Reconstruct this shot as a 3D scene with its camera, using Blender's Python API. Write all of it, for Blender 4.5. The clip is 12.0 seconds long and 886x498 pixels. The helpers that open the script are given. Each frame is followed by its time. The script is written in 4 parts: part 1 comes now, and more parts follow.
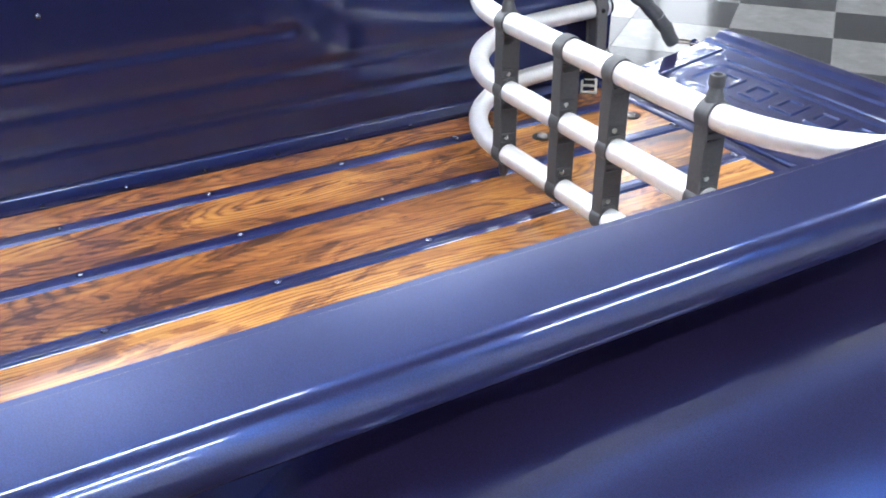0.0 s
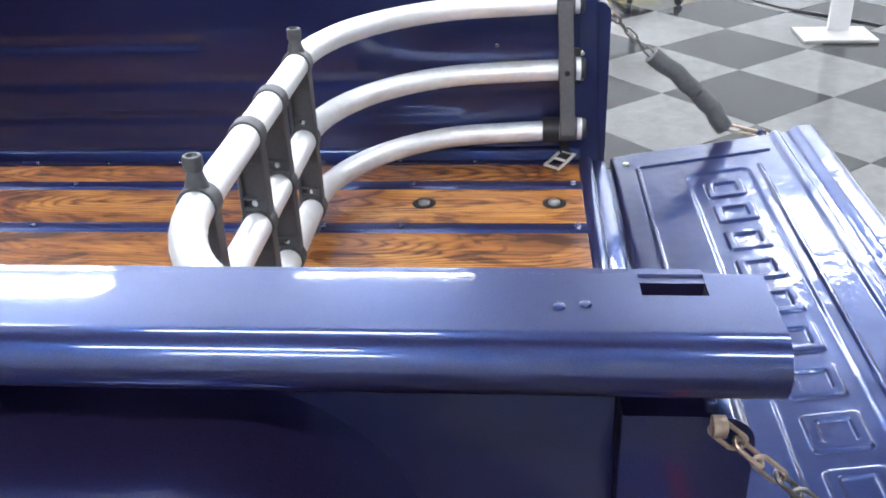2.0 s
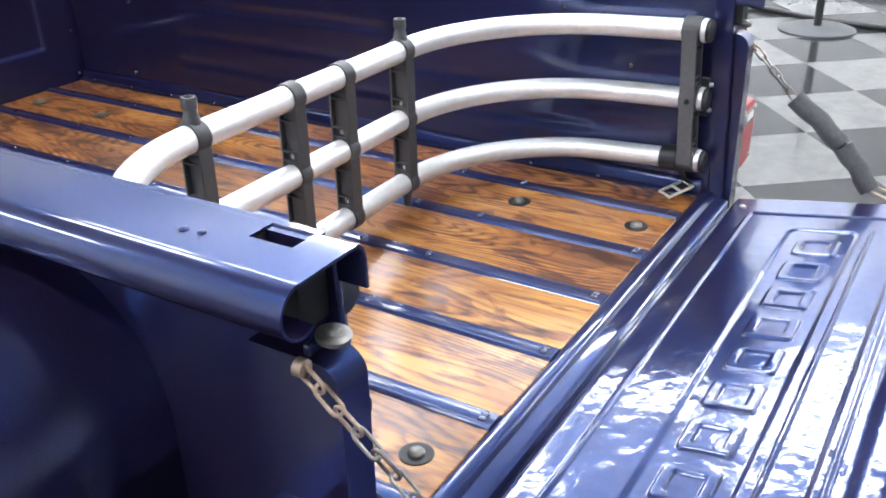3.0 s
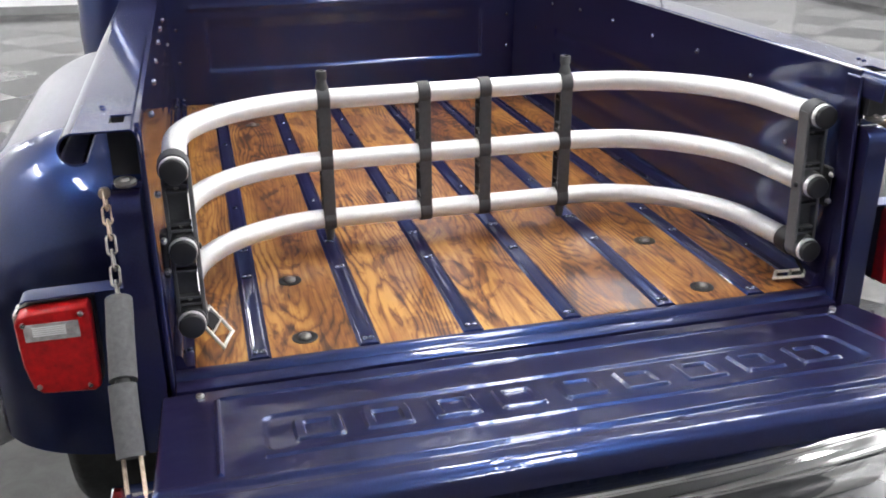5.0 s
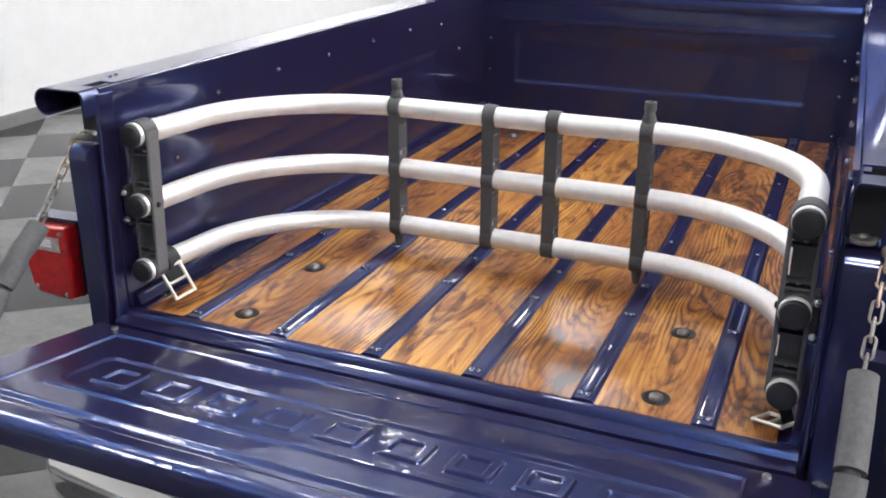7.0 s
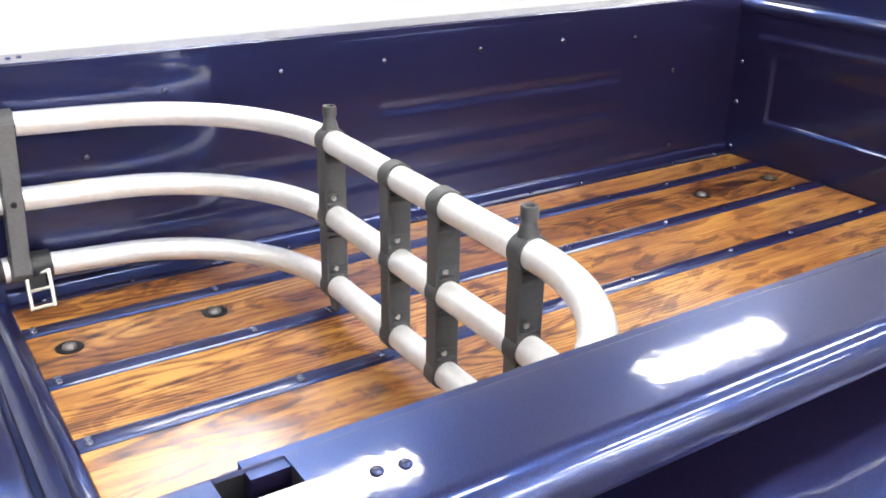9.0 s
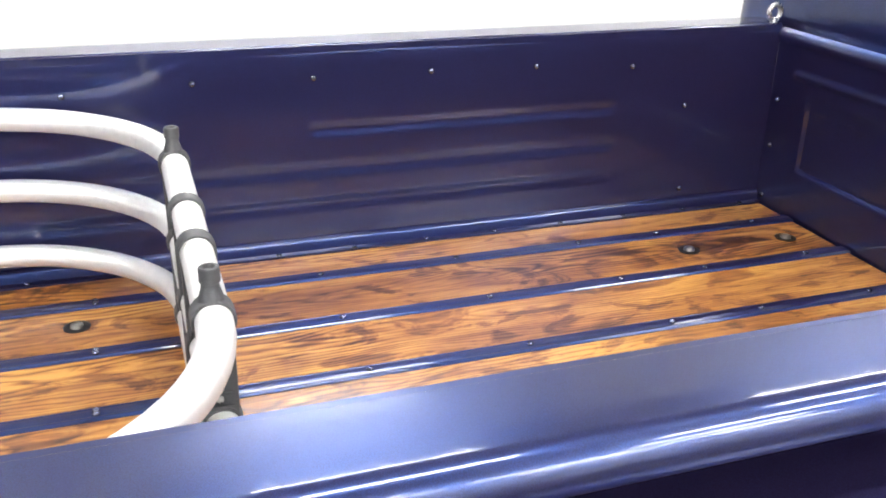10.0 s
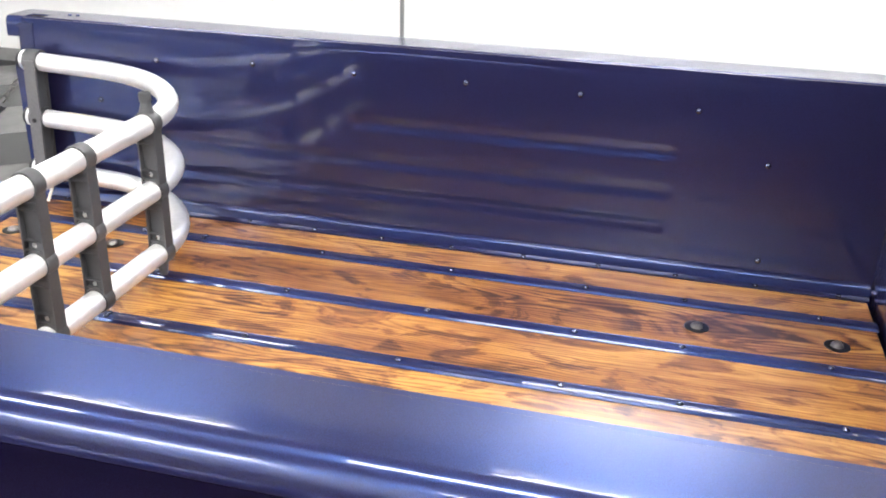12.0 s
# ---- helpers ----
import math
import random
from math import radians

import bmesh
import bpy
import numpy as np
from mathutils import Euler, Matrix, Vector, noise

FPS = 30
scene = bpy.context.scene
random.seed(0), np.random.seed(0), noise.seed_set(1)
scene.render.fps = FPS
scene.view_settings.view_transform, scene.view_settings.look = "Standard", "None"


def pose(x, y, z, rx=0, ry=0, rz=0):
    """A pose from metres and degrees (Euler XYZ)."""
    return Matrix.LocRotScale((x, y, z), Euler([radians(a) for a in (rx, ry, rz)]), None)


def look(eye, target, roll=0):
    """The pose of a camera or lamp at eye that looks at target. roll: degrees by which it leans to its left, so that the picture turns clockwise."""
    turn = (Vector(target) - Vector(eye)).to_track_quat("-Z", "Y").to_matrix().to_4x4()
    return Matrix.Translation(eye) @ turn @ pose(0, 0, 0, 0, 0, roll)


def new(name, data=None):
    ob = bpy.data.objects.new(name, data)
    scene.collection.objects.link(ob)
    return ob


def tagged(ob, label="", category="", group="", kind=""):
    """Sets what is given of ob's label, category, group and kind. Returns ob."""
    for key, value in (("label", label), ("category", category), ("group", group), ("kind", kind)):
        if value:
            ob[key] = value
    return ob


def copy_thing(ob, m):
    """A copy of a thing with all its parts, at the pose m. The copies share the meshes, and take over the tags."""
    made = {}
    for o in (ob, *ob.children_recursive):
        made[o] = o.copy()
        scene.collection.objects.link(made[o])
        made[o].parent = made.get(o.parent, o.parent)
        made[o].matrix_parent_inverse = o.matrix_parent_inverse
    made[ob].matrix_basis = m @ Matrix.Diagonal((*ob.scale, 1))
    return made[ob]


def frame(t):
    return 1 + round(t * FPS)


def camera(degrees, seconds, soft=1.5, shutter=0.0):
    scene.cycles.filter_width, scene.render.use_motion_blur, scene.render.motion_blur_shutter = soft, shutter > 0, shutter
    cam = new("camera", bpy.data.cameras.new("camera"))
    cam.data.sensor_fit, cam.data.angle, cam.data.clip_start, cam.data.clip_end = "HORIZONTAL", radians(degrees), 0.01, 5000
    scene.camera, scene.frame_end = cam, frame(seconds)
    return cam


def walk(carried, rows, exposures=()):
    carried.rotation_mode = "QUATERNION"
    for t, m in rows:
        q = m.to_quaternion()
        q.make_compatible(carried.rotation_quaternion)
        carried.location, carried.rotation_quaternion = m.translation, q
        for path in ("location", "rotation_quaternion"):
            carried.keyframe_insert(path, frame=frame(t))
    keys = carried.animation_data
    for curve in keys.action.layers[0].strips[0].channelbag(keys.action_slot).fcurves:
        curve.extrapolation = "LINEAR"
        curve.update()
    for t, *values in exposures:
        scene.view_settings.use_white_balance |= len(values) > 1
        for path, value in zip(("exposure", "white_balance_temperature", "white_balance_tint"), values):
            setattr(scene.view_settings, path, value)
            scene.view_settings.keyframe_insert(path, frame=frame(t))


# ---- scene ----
cam = camera(50.9, 12.0, soft=1.9)
PATH = [
    (0, (-1.222, 1.499, 1.549), (0.288, 0.648, 0.552), -0.3),
    (0.5, (-1.25, 1.159, 1.538), (0.36, 0.49, 0.558), -1.3),
    (1, (-1.281, 0.79, 1.538), (0.398, 0.316, 0.56), -1.8),
    (1.5, (-1.279, 0.45, 1.517), (0.459, 0.276, 0.543), -2.0),
    (2, (-1.275, 0.128, 1.503), (0.478, 0.292, 0.555), -2.3),
    (2.5, (-1.255, -0.166, 1.497), (0.423, 0.414, 0.577), -1.9),
    (3, (-1.212, -0.494, 1.491), (0.307, 0.452, 0.598), -1.5),
    (3.5, (-1.138, -0.803, 1.488), (0.157, 0.439, 0.603), -0.9),
    (3.7, (-1.098, -0.905, 1.484), (0.098, 0.438, 0.609), -0.7),
    (5.3, (-0.37, -1.53, 1.507), (-0.074, 0.304, 0.765), -0.5),
    (5.5, (-0.26, -1.547, 1.489), (-0.07, 0.307, 0.763), -0.4),
    (6, (0.063, -1.548, 1.486), (-0.046, 0.313, 0.762), -0.1),
    (6.5, (0.38, -1.472, 1.487), (-0.043, 0.344, 0.761), 0.1),
    (6.7, (0.475, -1.42, 1.489), (-0.071, 0.362, 0.763), 0.2),
    (8.3, (1.027, -0.607, 1.484), (-0.345, 0.628, 0.713), 0.4),
    (8.5, (1.052, -0.489, 1.486), (-0.366, 0.685, 0.704), 0.7),
    (9, (1.116, -0.172, 1.499), (-0.42, 0.835, 0.707), 1.0),
    (9.5, (1.181, 0.149, 1.516), (-0.466, 0.952, 0.713), 1.3),
    (10, (1.218, 0.445, 1.522), (-0.508, 1.058, 0.719), 1.3),
    (10.5, (1.254, 0.745, 1.538), (-0.523, 1.163, 0.723), 1.3),
    (11, (1.292, 1.005, 1.536), (-0.53, 1.134, 0.72), 1.5),
    (11.5, (1.297, 1.255, 1.548), (-0.516, 1.096, 0.719), 1.5),
    (12, (1.271, 1.496, 1.566), (-0.5, 1.059, 0.745), 1.5),
]
walk(cam, [(t, look(eye, target, roll)) for t, eye, target, roll in PATH],
     exposures=[(0, 0.72, 5800, 9), (1.6, 0.58, 5800, 9), (2.6, 0.54, 5800, 9), (3.5, 0.56, 6150, 10), (5.3, 0.16, 6300, 11), (6.7, 0.22, 6300, 11), (8.4, 0.50, 6400, 10), (9.5, 0.64, 6500, 10), (12, 0.74, 6450, 10)])

# ---- light and exposure ----
world = bpy.data.worlds.new("room_air")
world.use_nodes = True
world.node_tree.nodes["Background"].inputs[0].default_value = (0.9, 0.95, 1.0, 1)
world.node_tree.nodes["Background"].inputs[1].default_value = 0.05
scene.world = world
LAMP_STRENGTH = 32.5
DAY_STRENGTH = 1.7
LAMP_COLOUR = (1.0, 0.985, 0.965, 1)

# ---- plan, in metres: x across the truck, y towards its cab, z up ----
BED_Z = 0.70          # top of the plank floor
HALF_W = 0.63         # inner face of the bed side
BED_Y = 1.945         # inner face of the front panel
RAIL_Z = 1.142
PITCH = 0.195         # strip to strip
ROOM = (-4.35, 6.6, -11.5, 9.8, 4.9)
LAMP_Z = 4.0          # underside of the hanging lights


# ---- materials ----
def material(name, colour=(0.5, 0.5, 0.5), rough=0.5, metal=0.0, coat=0.0, coat_rough=0.03):
    m = bpy.data.materials.new(name)
    m.use_nodes = True
    b = m.node_tree.nodes["Principled BSDF"]
    b.inputs["Base Color"].default_value = (*colour, 1)
    b.inputs["Roughness"].default_value = rough
    b.inputs["Metallic"].default_value = metal
    b.inputs["Coat Weight"].default_value = coat
    b.inputs["Coat Roughness"].default_value = coat_rough
    return m, m.node_tree.nodes, m.node_tree.links, b


def add(nodes, kind, **values):
    n = nodes.new(kind)
    for key, value in values.items():
        n.inputs[key].default_value = value
    return n


def ramp(nodes, links, source, stops):
    r = nodes.new("ShaderNodeValToRGB")
    while len(r.color_ramp.elements) < len(stops):
        r.color_ramp.elements.new(0.5)
    for e, (p, c) in zip(r.color_ramp.elements, stops):
        e.position, e.color = p, (*c, 1)
    links.new(source, r.inputs[0])
    return r


def math_node(nodes, links, op, a, b=None, value=None):
    n = nodes.new("ShaderNodeMath")
    n.operation = op
    links.new(a, n.inputs[0])
    if b is not None:
        links.new(b, n.inputs[1])
    elif value is not None:
        n.inputs[1].default_value = value
    return n.outputs[0]


def bump(nodes, links, bsdf, source, strength, distance, socket="Normal"):
    b = add(nodes, "ShaderNodeBump", Strength=strength, Distance=distance)
    links.new(source, b.inputs["Height"])
    links.new(b.outputs[0], bsdf.inputs[socket])
    return b


def simple(name, colour, rough, metal=0.0, coat=0.0, scale=40.0, vary=0.15, relief=0.1, distance=0.001):
    """A plain surface with mottling in colour and gloss, and a fine relief."""
    m, nodes, links, b = material(name, colour, rough, metal, coat)
    tc = nodes.new("ShaderNodeTexCoord")
    n = add(nodes, "ShaderNodeTexNoise", Scale=scale, Detail=5.0, Roughness=0.6)
    links.new(tc.outputs["Object"], n.inputs["Vector"])
    dark = tuple(c * (1 - vary) for c in colour)
    light = tuple(min(1, c * (1 + vary)) for c in colour)
    r = ramp(nodes, links, n.outputs[0], ((0.3, dark), (0.7, light)))
    links.new(r.outputs[0], b.inputs["Base Color"])
    g = ramp(nodes, links, n.outputs[0], ((0.3, (rough * 0.85,) * 3), (0.7, (min(1, rough * 1.2),) * 3)))
    links.new(g.outputs[0], b.inputs["Roughness"])
    if relief:
        bump(nodes, links, b, n.outputs[0], relief, distance)
    return m


FLAKE = (0.0200, 0.0560, 0.196)
FLAKE_ROUGH = 0.30
PIGMENT = (0.0230, 0.0160, 0.050, 1)


def paint_material(name, ripple):
    """Dark blue metallic car paint under a clear coat: blue flakes over a violet pigment, with orange peel and slow waves."""
    gloss = 0.055 - 0.05 * ripple
    m, nodes, links, b = material(name, FLAKE, FLAKE_ROUGH, 1.0, 1.0, gloss)
    under = nodes.new("ShaderNodeBsdfPrincipled")
    under.inputs["Base Color"].default_value = PIGMENT
    under.inputs["Roughness"].default_value = 0.5
    under.inputs["Specular IOR Level"].default_value = 0.0
    under.inputs["Coat Weight"].default_value = 1.0
    under.inputs["Coat Roughness"].default_value = gloss
    mix = nodes.new("ShaderNodeMixShader")
    mix.inputs[0].default_value = 0.52
    links.new(b.outputs[0], mix.inputs[1])
    links.new(under.outputs[0], mix.inputs[2])
    links.new(mix.outputs[0], nodes["Material Output"].inputs["Surface"])
    tc = nodes.new("ShaderNodeTexCoord")
    flake = add(nodes, "ShaderNodeTexNoise", Scale=900.0, Detail=2.0)
    links.new(tc.outputs["Object"], flake.inputs["Vector"])
    r = ramp(nodes, links, flake.outputs[0], ((0.35, tuple(c * 0.72 for c in FLAKE)), (0.65, tuple(c * 1.25 for c in FLAKE))))
    links.new(r.outputs[0], b.inputs["Base Color"])
    wave = add(nodes, "ShaderNodeTexNoise", Scale=7.0, Detail=2.2 + 7.5 * ripple, Roughness=0.52 + 0.25 * ripple)
    links.new(tc.outputs["Object"], wave.inputs["Vector"])
    peel = add(nodes, "ShaderNodeTexNoise", Scale=110.0, Detail=3.0)
    links.new(tc.outputs["Object"], peel.inputs["Vector"])
    b1 = add(nodes, "ShaderNodeBump", Strength=ripple, Distance=0.004)
    links.new(wave.outputs[0], b1.inputs["Height"])
    b2 = add(nodes, "ShaderNodeBump", Strength=0.02 + 0.75 * ripple, Distance=0.0006)
    links.new(peel.outputs[0], b2.inputs["Height"])
    links.new(b1.outputs[0], b2.inputs["Normal"])
    for shader in (b, under):
        shader.inputs["Coat IOR"].default_value = 1.52
        links.new(b2.outputs[0], shader.inputs["Coat Normal"])
        links.new(b1.outputs[0], shader.inputs["Normal"])
    return m


def wood_material():
    """Flame-stained softwood under varnish: wide dark and honey rings, drawn out along the plank."""
    m, nodes, links, b = material("stained_varnished_wood", (0.3, 0.12, 0.03), 0.4, 0.0, 1.0, 0.235)
    b.inputs["Coat IOR"].default_value = 1.58
    b.inputs["Specular IOR Level"].default_value = 0.12
    tc, info = nodes.new("ShaderNodeTexCoord"), nodes.new("ShaderNodeObjectInfo")
    shift = nodes.new("ShaderNodeCombineXYZ")
    for i, k in enumerate((37.0, 91.0, 53.0)):
        links.new(math_node(nodes, links, "MULTIPLY", info.outputs["Random"], value=k), shift.inputs[i])
    place = nodes.new("ShaderNodeVectorMath")
    place.operation = "ADD"
    links.new(tc.outputs["Object"], place.inputs[0])
    links.new(shift.outputs[0], place.inputs[1])

    def noise_at(scale, detail, rough, bend=0.4, size=1.0):
        mp = nodes.new("ShaderNodeMapping")
        mp.inputs["Scale"].default_value = scale
        links.new(place.outputs[0], mp.inputs["Vector"])
        n = add(nodes, "ShaderNodeTexNoise", Scale=size, Detail=detail, Roughness=rough)
        n.inputs["Distortion"].default_value = bend
        links.new(mp.outputs[0], n.inputs["Vector"])
        return n.outputs[0]

    def scaled(socket, gain, offset=0.0):
        n = math_node(nodes, links, "MULTIPLY_ADD", socket, value=gain)
        n.node.inputs[2].default_value = offset
        return n

    split = nodes.new("ShaderNodeSeparateXYZ")
    links.new(tc.outputs["Object"], split.inputs[0])
    # growth rings round a pith that wanders below the face: cathedrals where it dips, straight lines at the sides
    wander = scaled(noise_at((3.0, 1.3, 3.0), 2.0, 0.5, 0.2), 0.09, -0.045)
    jitter = math_node(nodes, links, "ADD", scaled(noise_at((38.0, 5.0, 38.0), 3.0, 0.55, 0.3), 0.012, -0.006),
                       scaled(noise_at((11.0, 1.9, 11.0), 3.0, 0.5, 0.3), 0.050, -0.025))
    across = math_node(nodes, links, "ADD", math_node(nodes, links, "ADD", split.outputs[0], wander),
                       scaled(info.outputs["Random"], 0.10, -0.05))
    depth = math_node(nodes, links, "ADD", scaled(noise_at((0.4, 1.1, 0.4), 2.0, 0.5, 0.0), 0.15, 0.0),
                      math_node(nodes, links, "MULTIPLY", split.outputs[1], scaled(info.outputs["Random"], 0.12, -0.155)))
    radius = math_node(nodes, links, "SQRT", math_node(nodes, links, "ADD", math_node(nodes, links, "MULTIPLY", across, across),
                                                       math_node(nodes, links, "MULTIPLY", depth, depth)))
    turns = scaled(math_node(nodes, links, "ADD", radius, jitter), 120.0)
    ring = ramp(nodes, links, math_node(nodes, links, "FRACT", turns),
                ((0.0, (0.55,) * 3), (0.2, (0.95,) * 3), (0.50, (1.0,) * 3), (0.72, (0.6,) * 3), (0.90, (0.0,) * 3), (1.0, (0.55,) * 3)))
    fibre = noise_at((330.0, 6.0, 330.0), 3.0, 0.6, 0.1)
    streak = noise_at((80.0, 2.2, 80.0), 3.0, 0.55, 0.5)
    burn = noise_at((24.0, 3.4, 24.0), 3.0, 0.5, 1.6)
    blotch = noise_at((9.0, 3.4, 9.0), 4.0, 0.6, 0.8)
    slow = noise_at((4.5, 1.6, 4.5), 2.0, 0.5)
    # the rings stand out in some stretches and fade in others
    strong = ramp(nodes, links, noise_at((6.0, 1.8, 6.0), 2.0, 0.5, 0.4), ((0.46, (0.10,) * 3), (0.66, (0.42,) * 3)))
    grain = math_node(nodes, links, "MULTIPLY", math_node(nodes, links, "SUBTRACT", ring.outputs[0], value=0.7), strong.outputs[0])
    for layer, weight in ((fibre, 0.22), (streak, 0.28), (burn, 0.42), (blotch, 0.44), (slow, 0.45)):
        grain = math_node(nodes, links, "ADD", grain, scaled(layer, weight, -0.5 * weight))
    # scorched patches with ragged edges
    scorch = ramp(nodes, links, noise_at((13.0, 4.5, 13.0), 5.0, 0.6, 1.8), ((0.52, (0.0,) * 3), (0.60, (0.20,) * 3)))
    grain = math_node(nodes, links, "SUBTRACT", grain, scorch.outputs[0])
    grain = math_node(nodes, links, "ADD", grain, scaled(info.outputs["Random"], 0.16, 0.475))
    r = ramp(nodes, links, grain, ((0.23, (0.055, 0.019, 0.007)), (0.40, (0.165, 0.059, 0.016)),
                                   (0.56, (0.34, 0.136, 0.030)), (0.78, (0.61, 0.310, 0.068))))
    links.new(r.outputs[0], b.inputs["Base Color"])
    bump(nodes, links, b, grain, 0.08, 0.001)
    coat = add(nodes, "ShaderNodeBump", Strength=0.18, Distance=0.0010)
    links.new(fibre, coat.inputs["Height"])
    links.new(coat.outputs[0], b.inputs["Coat Normal"])
    return m


PAINT = paint_material("blue_metallic_paint", 0.085)
PAINT_WAVY = paint_material("blue_metallic_paint_hand_worked", 0.38)
# paler than the body paint: the bolts' glints are partly put into this colour
BOLT_PAINT = simple("glint_pale_bolt_paint", (0.10, 0.115, 0.20), 0.22, 0.9, 1.0, scale=200, vary=0.4, relief=0.1)
WOOD = wood_material()
ALU = simple("satin_aluminium", (0.88, 0.88, 0.87), 0.46, 0.65, scale=60, vary=0.05, relief=0.03)
PLASTIC_PALE = simple("grey_moulded_plastic", (0.12, 0.12, 0.123), 0.5, scale=150, vary=0.15, relief=0.12)
PLASTIC = simple("charcoal_moulded_plastic", (0.062, 0.063, 0.067), 0.5, scale=150, vary=0.2, relief=0.15)
FOAM = simple("grey_foam_sleeve", (0.10, 0.10, 0.104), 0.85, scale=120, vary=0.25, relief=0.4)
STEEL = simple("bright_zinc_steel", (0.62, 0.62, 0.6), 0.28, 1.0, scale=80, vary=0.15, relief=0.1)
WORN = simple("worn_dark_steel", (0.22, 0.21, 0.20), 0.35, 0.9, scale=80, vary=0.3, relief=0.2)
RUSTY = simple("rusty_zinc_chain", (0.42, 0.33, 0.26), 0.45, 0.85, scale=45, vary=0.45, relief=0.3)
CHROME = simple("chrome", (0.8, 0.8, 0.8), 0.06, 1.0, scale=5, vary=0.03, relief=0.02)
BLACK = simple("black_steel_cup", (0.012, 0.012, 0.013), 0.4, 0.3, scale=100, vary=0.3)
DARK = simple("dark_inside", (0.01, 0.01, 0.014), 0.7, scale=30, vary=0.3)
RUBBER = simple("tyre_rubber", (0.02, 0.02, 0.02), 0.8, scale=60, vary=0.2)
STRAP = simple("black_webbing", (0.015, 0.015, 0.016), 0.85, scale=300, vary=0.3, relief=0.5)
WHITE_STEEL = simple("cream_plated_buckle", (0.75, 0.73, 0.65), 0.35, 0.5, scale=80, vary=0.1)
STICKER = simple("yellowed_sticker", (0.74, 0.71, 0.54), 0.5, scale=90, vary=0.15)
RED = simple("red_lens", (0.40, 0.004, 0.006), 0.35, 0.0, 0.3, scale=55, vary=0.4, relief=0.15)
CLEAR = simple("ribbed_clear_lens", (0.36, 0.34, 0.33), 0.25, 0.0, 1.0, scale=70, vary=0.3, relief=0.15)
GLASS = simple("tinted_glass", (0.01, 0.012, 0.014), 0.04, 0.0, 1.0, scale=3, vary=0.1, relief=0)
WALL = simple("white_wall_paint", (0.86, 0.86, 0.855), 0.6, scale=6, vary=0.03, relief=0.08)
BASE = simple("grey_vinyl_base", (0.2, 0.2, 0.2), 0.5, scale=12, vary=0.12)
CEILING = simple("grey_ceiling_board", (0.20, 0.20, 0.204), 0.8, scale=30, vary=0.05)
ORANGE = simple("orange_plastic", (0.85, 0.16, 0.02), 0.4, scale=20, vary=0.1)
YELLOW = simple("yellow_painted_steel", (0.8, 0.62, 0.02), 0.4, scale=20, vary=0.1)
BLACK_PLASTIC = simple("black_plastic", (0.018, 0.018, 0.02), 0.45, scale=60, vary=0.2)
CLOTH = simple("white_cotton_cloth", (0.72, 0.72, 0.70), 0.9, scale=60, vary=0.08, relief=0.3)
IVORY = simple("ivory_enamel", (0.40, 0.39, 0.37), 0.4, scale=20, vary=0.08)
GREY_BASE = simple("white_enamel", (0.7, 0.7, 0.7), 0.35, scale=20, vary=0.05)


def tile_material(name, low, high):
    m, nodes, links, b = material(name, high, 0.2, 0.0, 0.0, 0.05)
    b.inputs["IOR"].default_value = 1.28
    tc, info = nodes.new("ShaderNodeTexCoord"), nodes.new("ShaderNodeObjectInfo")
    n = add(nodes, "ShaderNodeTexNoise", Scale=9.0, Detail=8.0, Roughness=0.7, Distortion=0.6)
    links.new(tc.outputs["Object"], n.inputs["Vector"])
    mixed = math_node(nodes, links, "ADD", n.outputs[0], math_node(nodes, links, "MULTIPLY", info.outputs["Random"], value=0.15))
    r = ramp(nodes, links, mixed, ((0.35, low), (0.75, high)))
    links.new(r.outputs[0], b.inputs["Base Color"])
    g = ramp(nodes, links, n.outputs[0], ((0.3, (0.07,) * 3), (0.7, (0.17,) * 3)))
    links.new(g.outputs[0], b.inputs["Roughness"])
    bump(nodes, links, b, n.outputs[0], 0.05, 0.001)
    return m


TILE_DARK = tile_material("charcoal_floor_tile", (0.016, 0.016, 0.018), (0.034, 0.034, 0.036))
TILE_LIGHT = tile_material("pale_grey_floor_tile", (0.105, 0.104, 0.102), (0.155, 0.154, 0.151))

glow = bpy.data.materials.new("lit_tube")
glow.use_nodes = True
glow.node_tree.nodes["Principled BSDF"].inputs["Emission Color"].default_value = LAMP_COLOUR
glow.node_tree.nodes["Principled BSDF"].inputs["Emission Strength"].default_value = LAMP_STRENGTH

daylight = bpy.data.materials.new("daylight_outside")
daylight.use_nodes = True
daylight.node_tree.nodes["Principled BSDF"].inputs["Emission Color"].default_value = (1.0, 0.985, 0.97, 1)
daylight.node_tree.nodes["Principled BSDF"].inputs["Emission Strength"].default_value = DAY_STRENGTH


# ---- mesh helpers ----
def mesh_of(name, bm, smooth=True, angle=35):
    """The bmesh as a mesh, shaded smooth below the angle, with normals that keep large faces flat beside small bevels."""
    bmesh.ops.recalc_face_normals(bm, faces=bm.faces)
    bm.faces.index_update()
    normals = []
    if smooth and len(bm.faces) < 6000:
        limit = math.cos(radians(angle + 12))
        size = {f: f.calc_area() ** 1.0 for f in bm.faces}
        for f in bm.faces:
            for v in f.verts:
                total = Vector()
                for g in v.link_faces:
                    if g.normal.dot(f.normal) > limit:
                        total += g.normal * size[g]
                normals.append(total.normalized() if total.length > 0 else f.normal.copy())
    me = bpy.data.meshes.new(name)
    bm.to_mesh(me)
    bm.free()
    if smooth:
        me.polygons.foreach_set("use_smooth", [True] * len(me.polygons))
        if normals:
            me.normals_split_custom_set(normals)
        else:
            me.set_sharp_from_angle(angle=radians(angle))
    return me


def part(name, bm, mat, parent, label="", smooth=True):
    ob = new(name, bm if isinstance(bm, bpy.types.Mesh) else mesh_of(name, bm, smooth))
    if not ob.data.materials:
        ob.data.materials.append(mat)
    ob.parent = parent
    return tagged(ob, label)


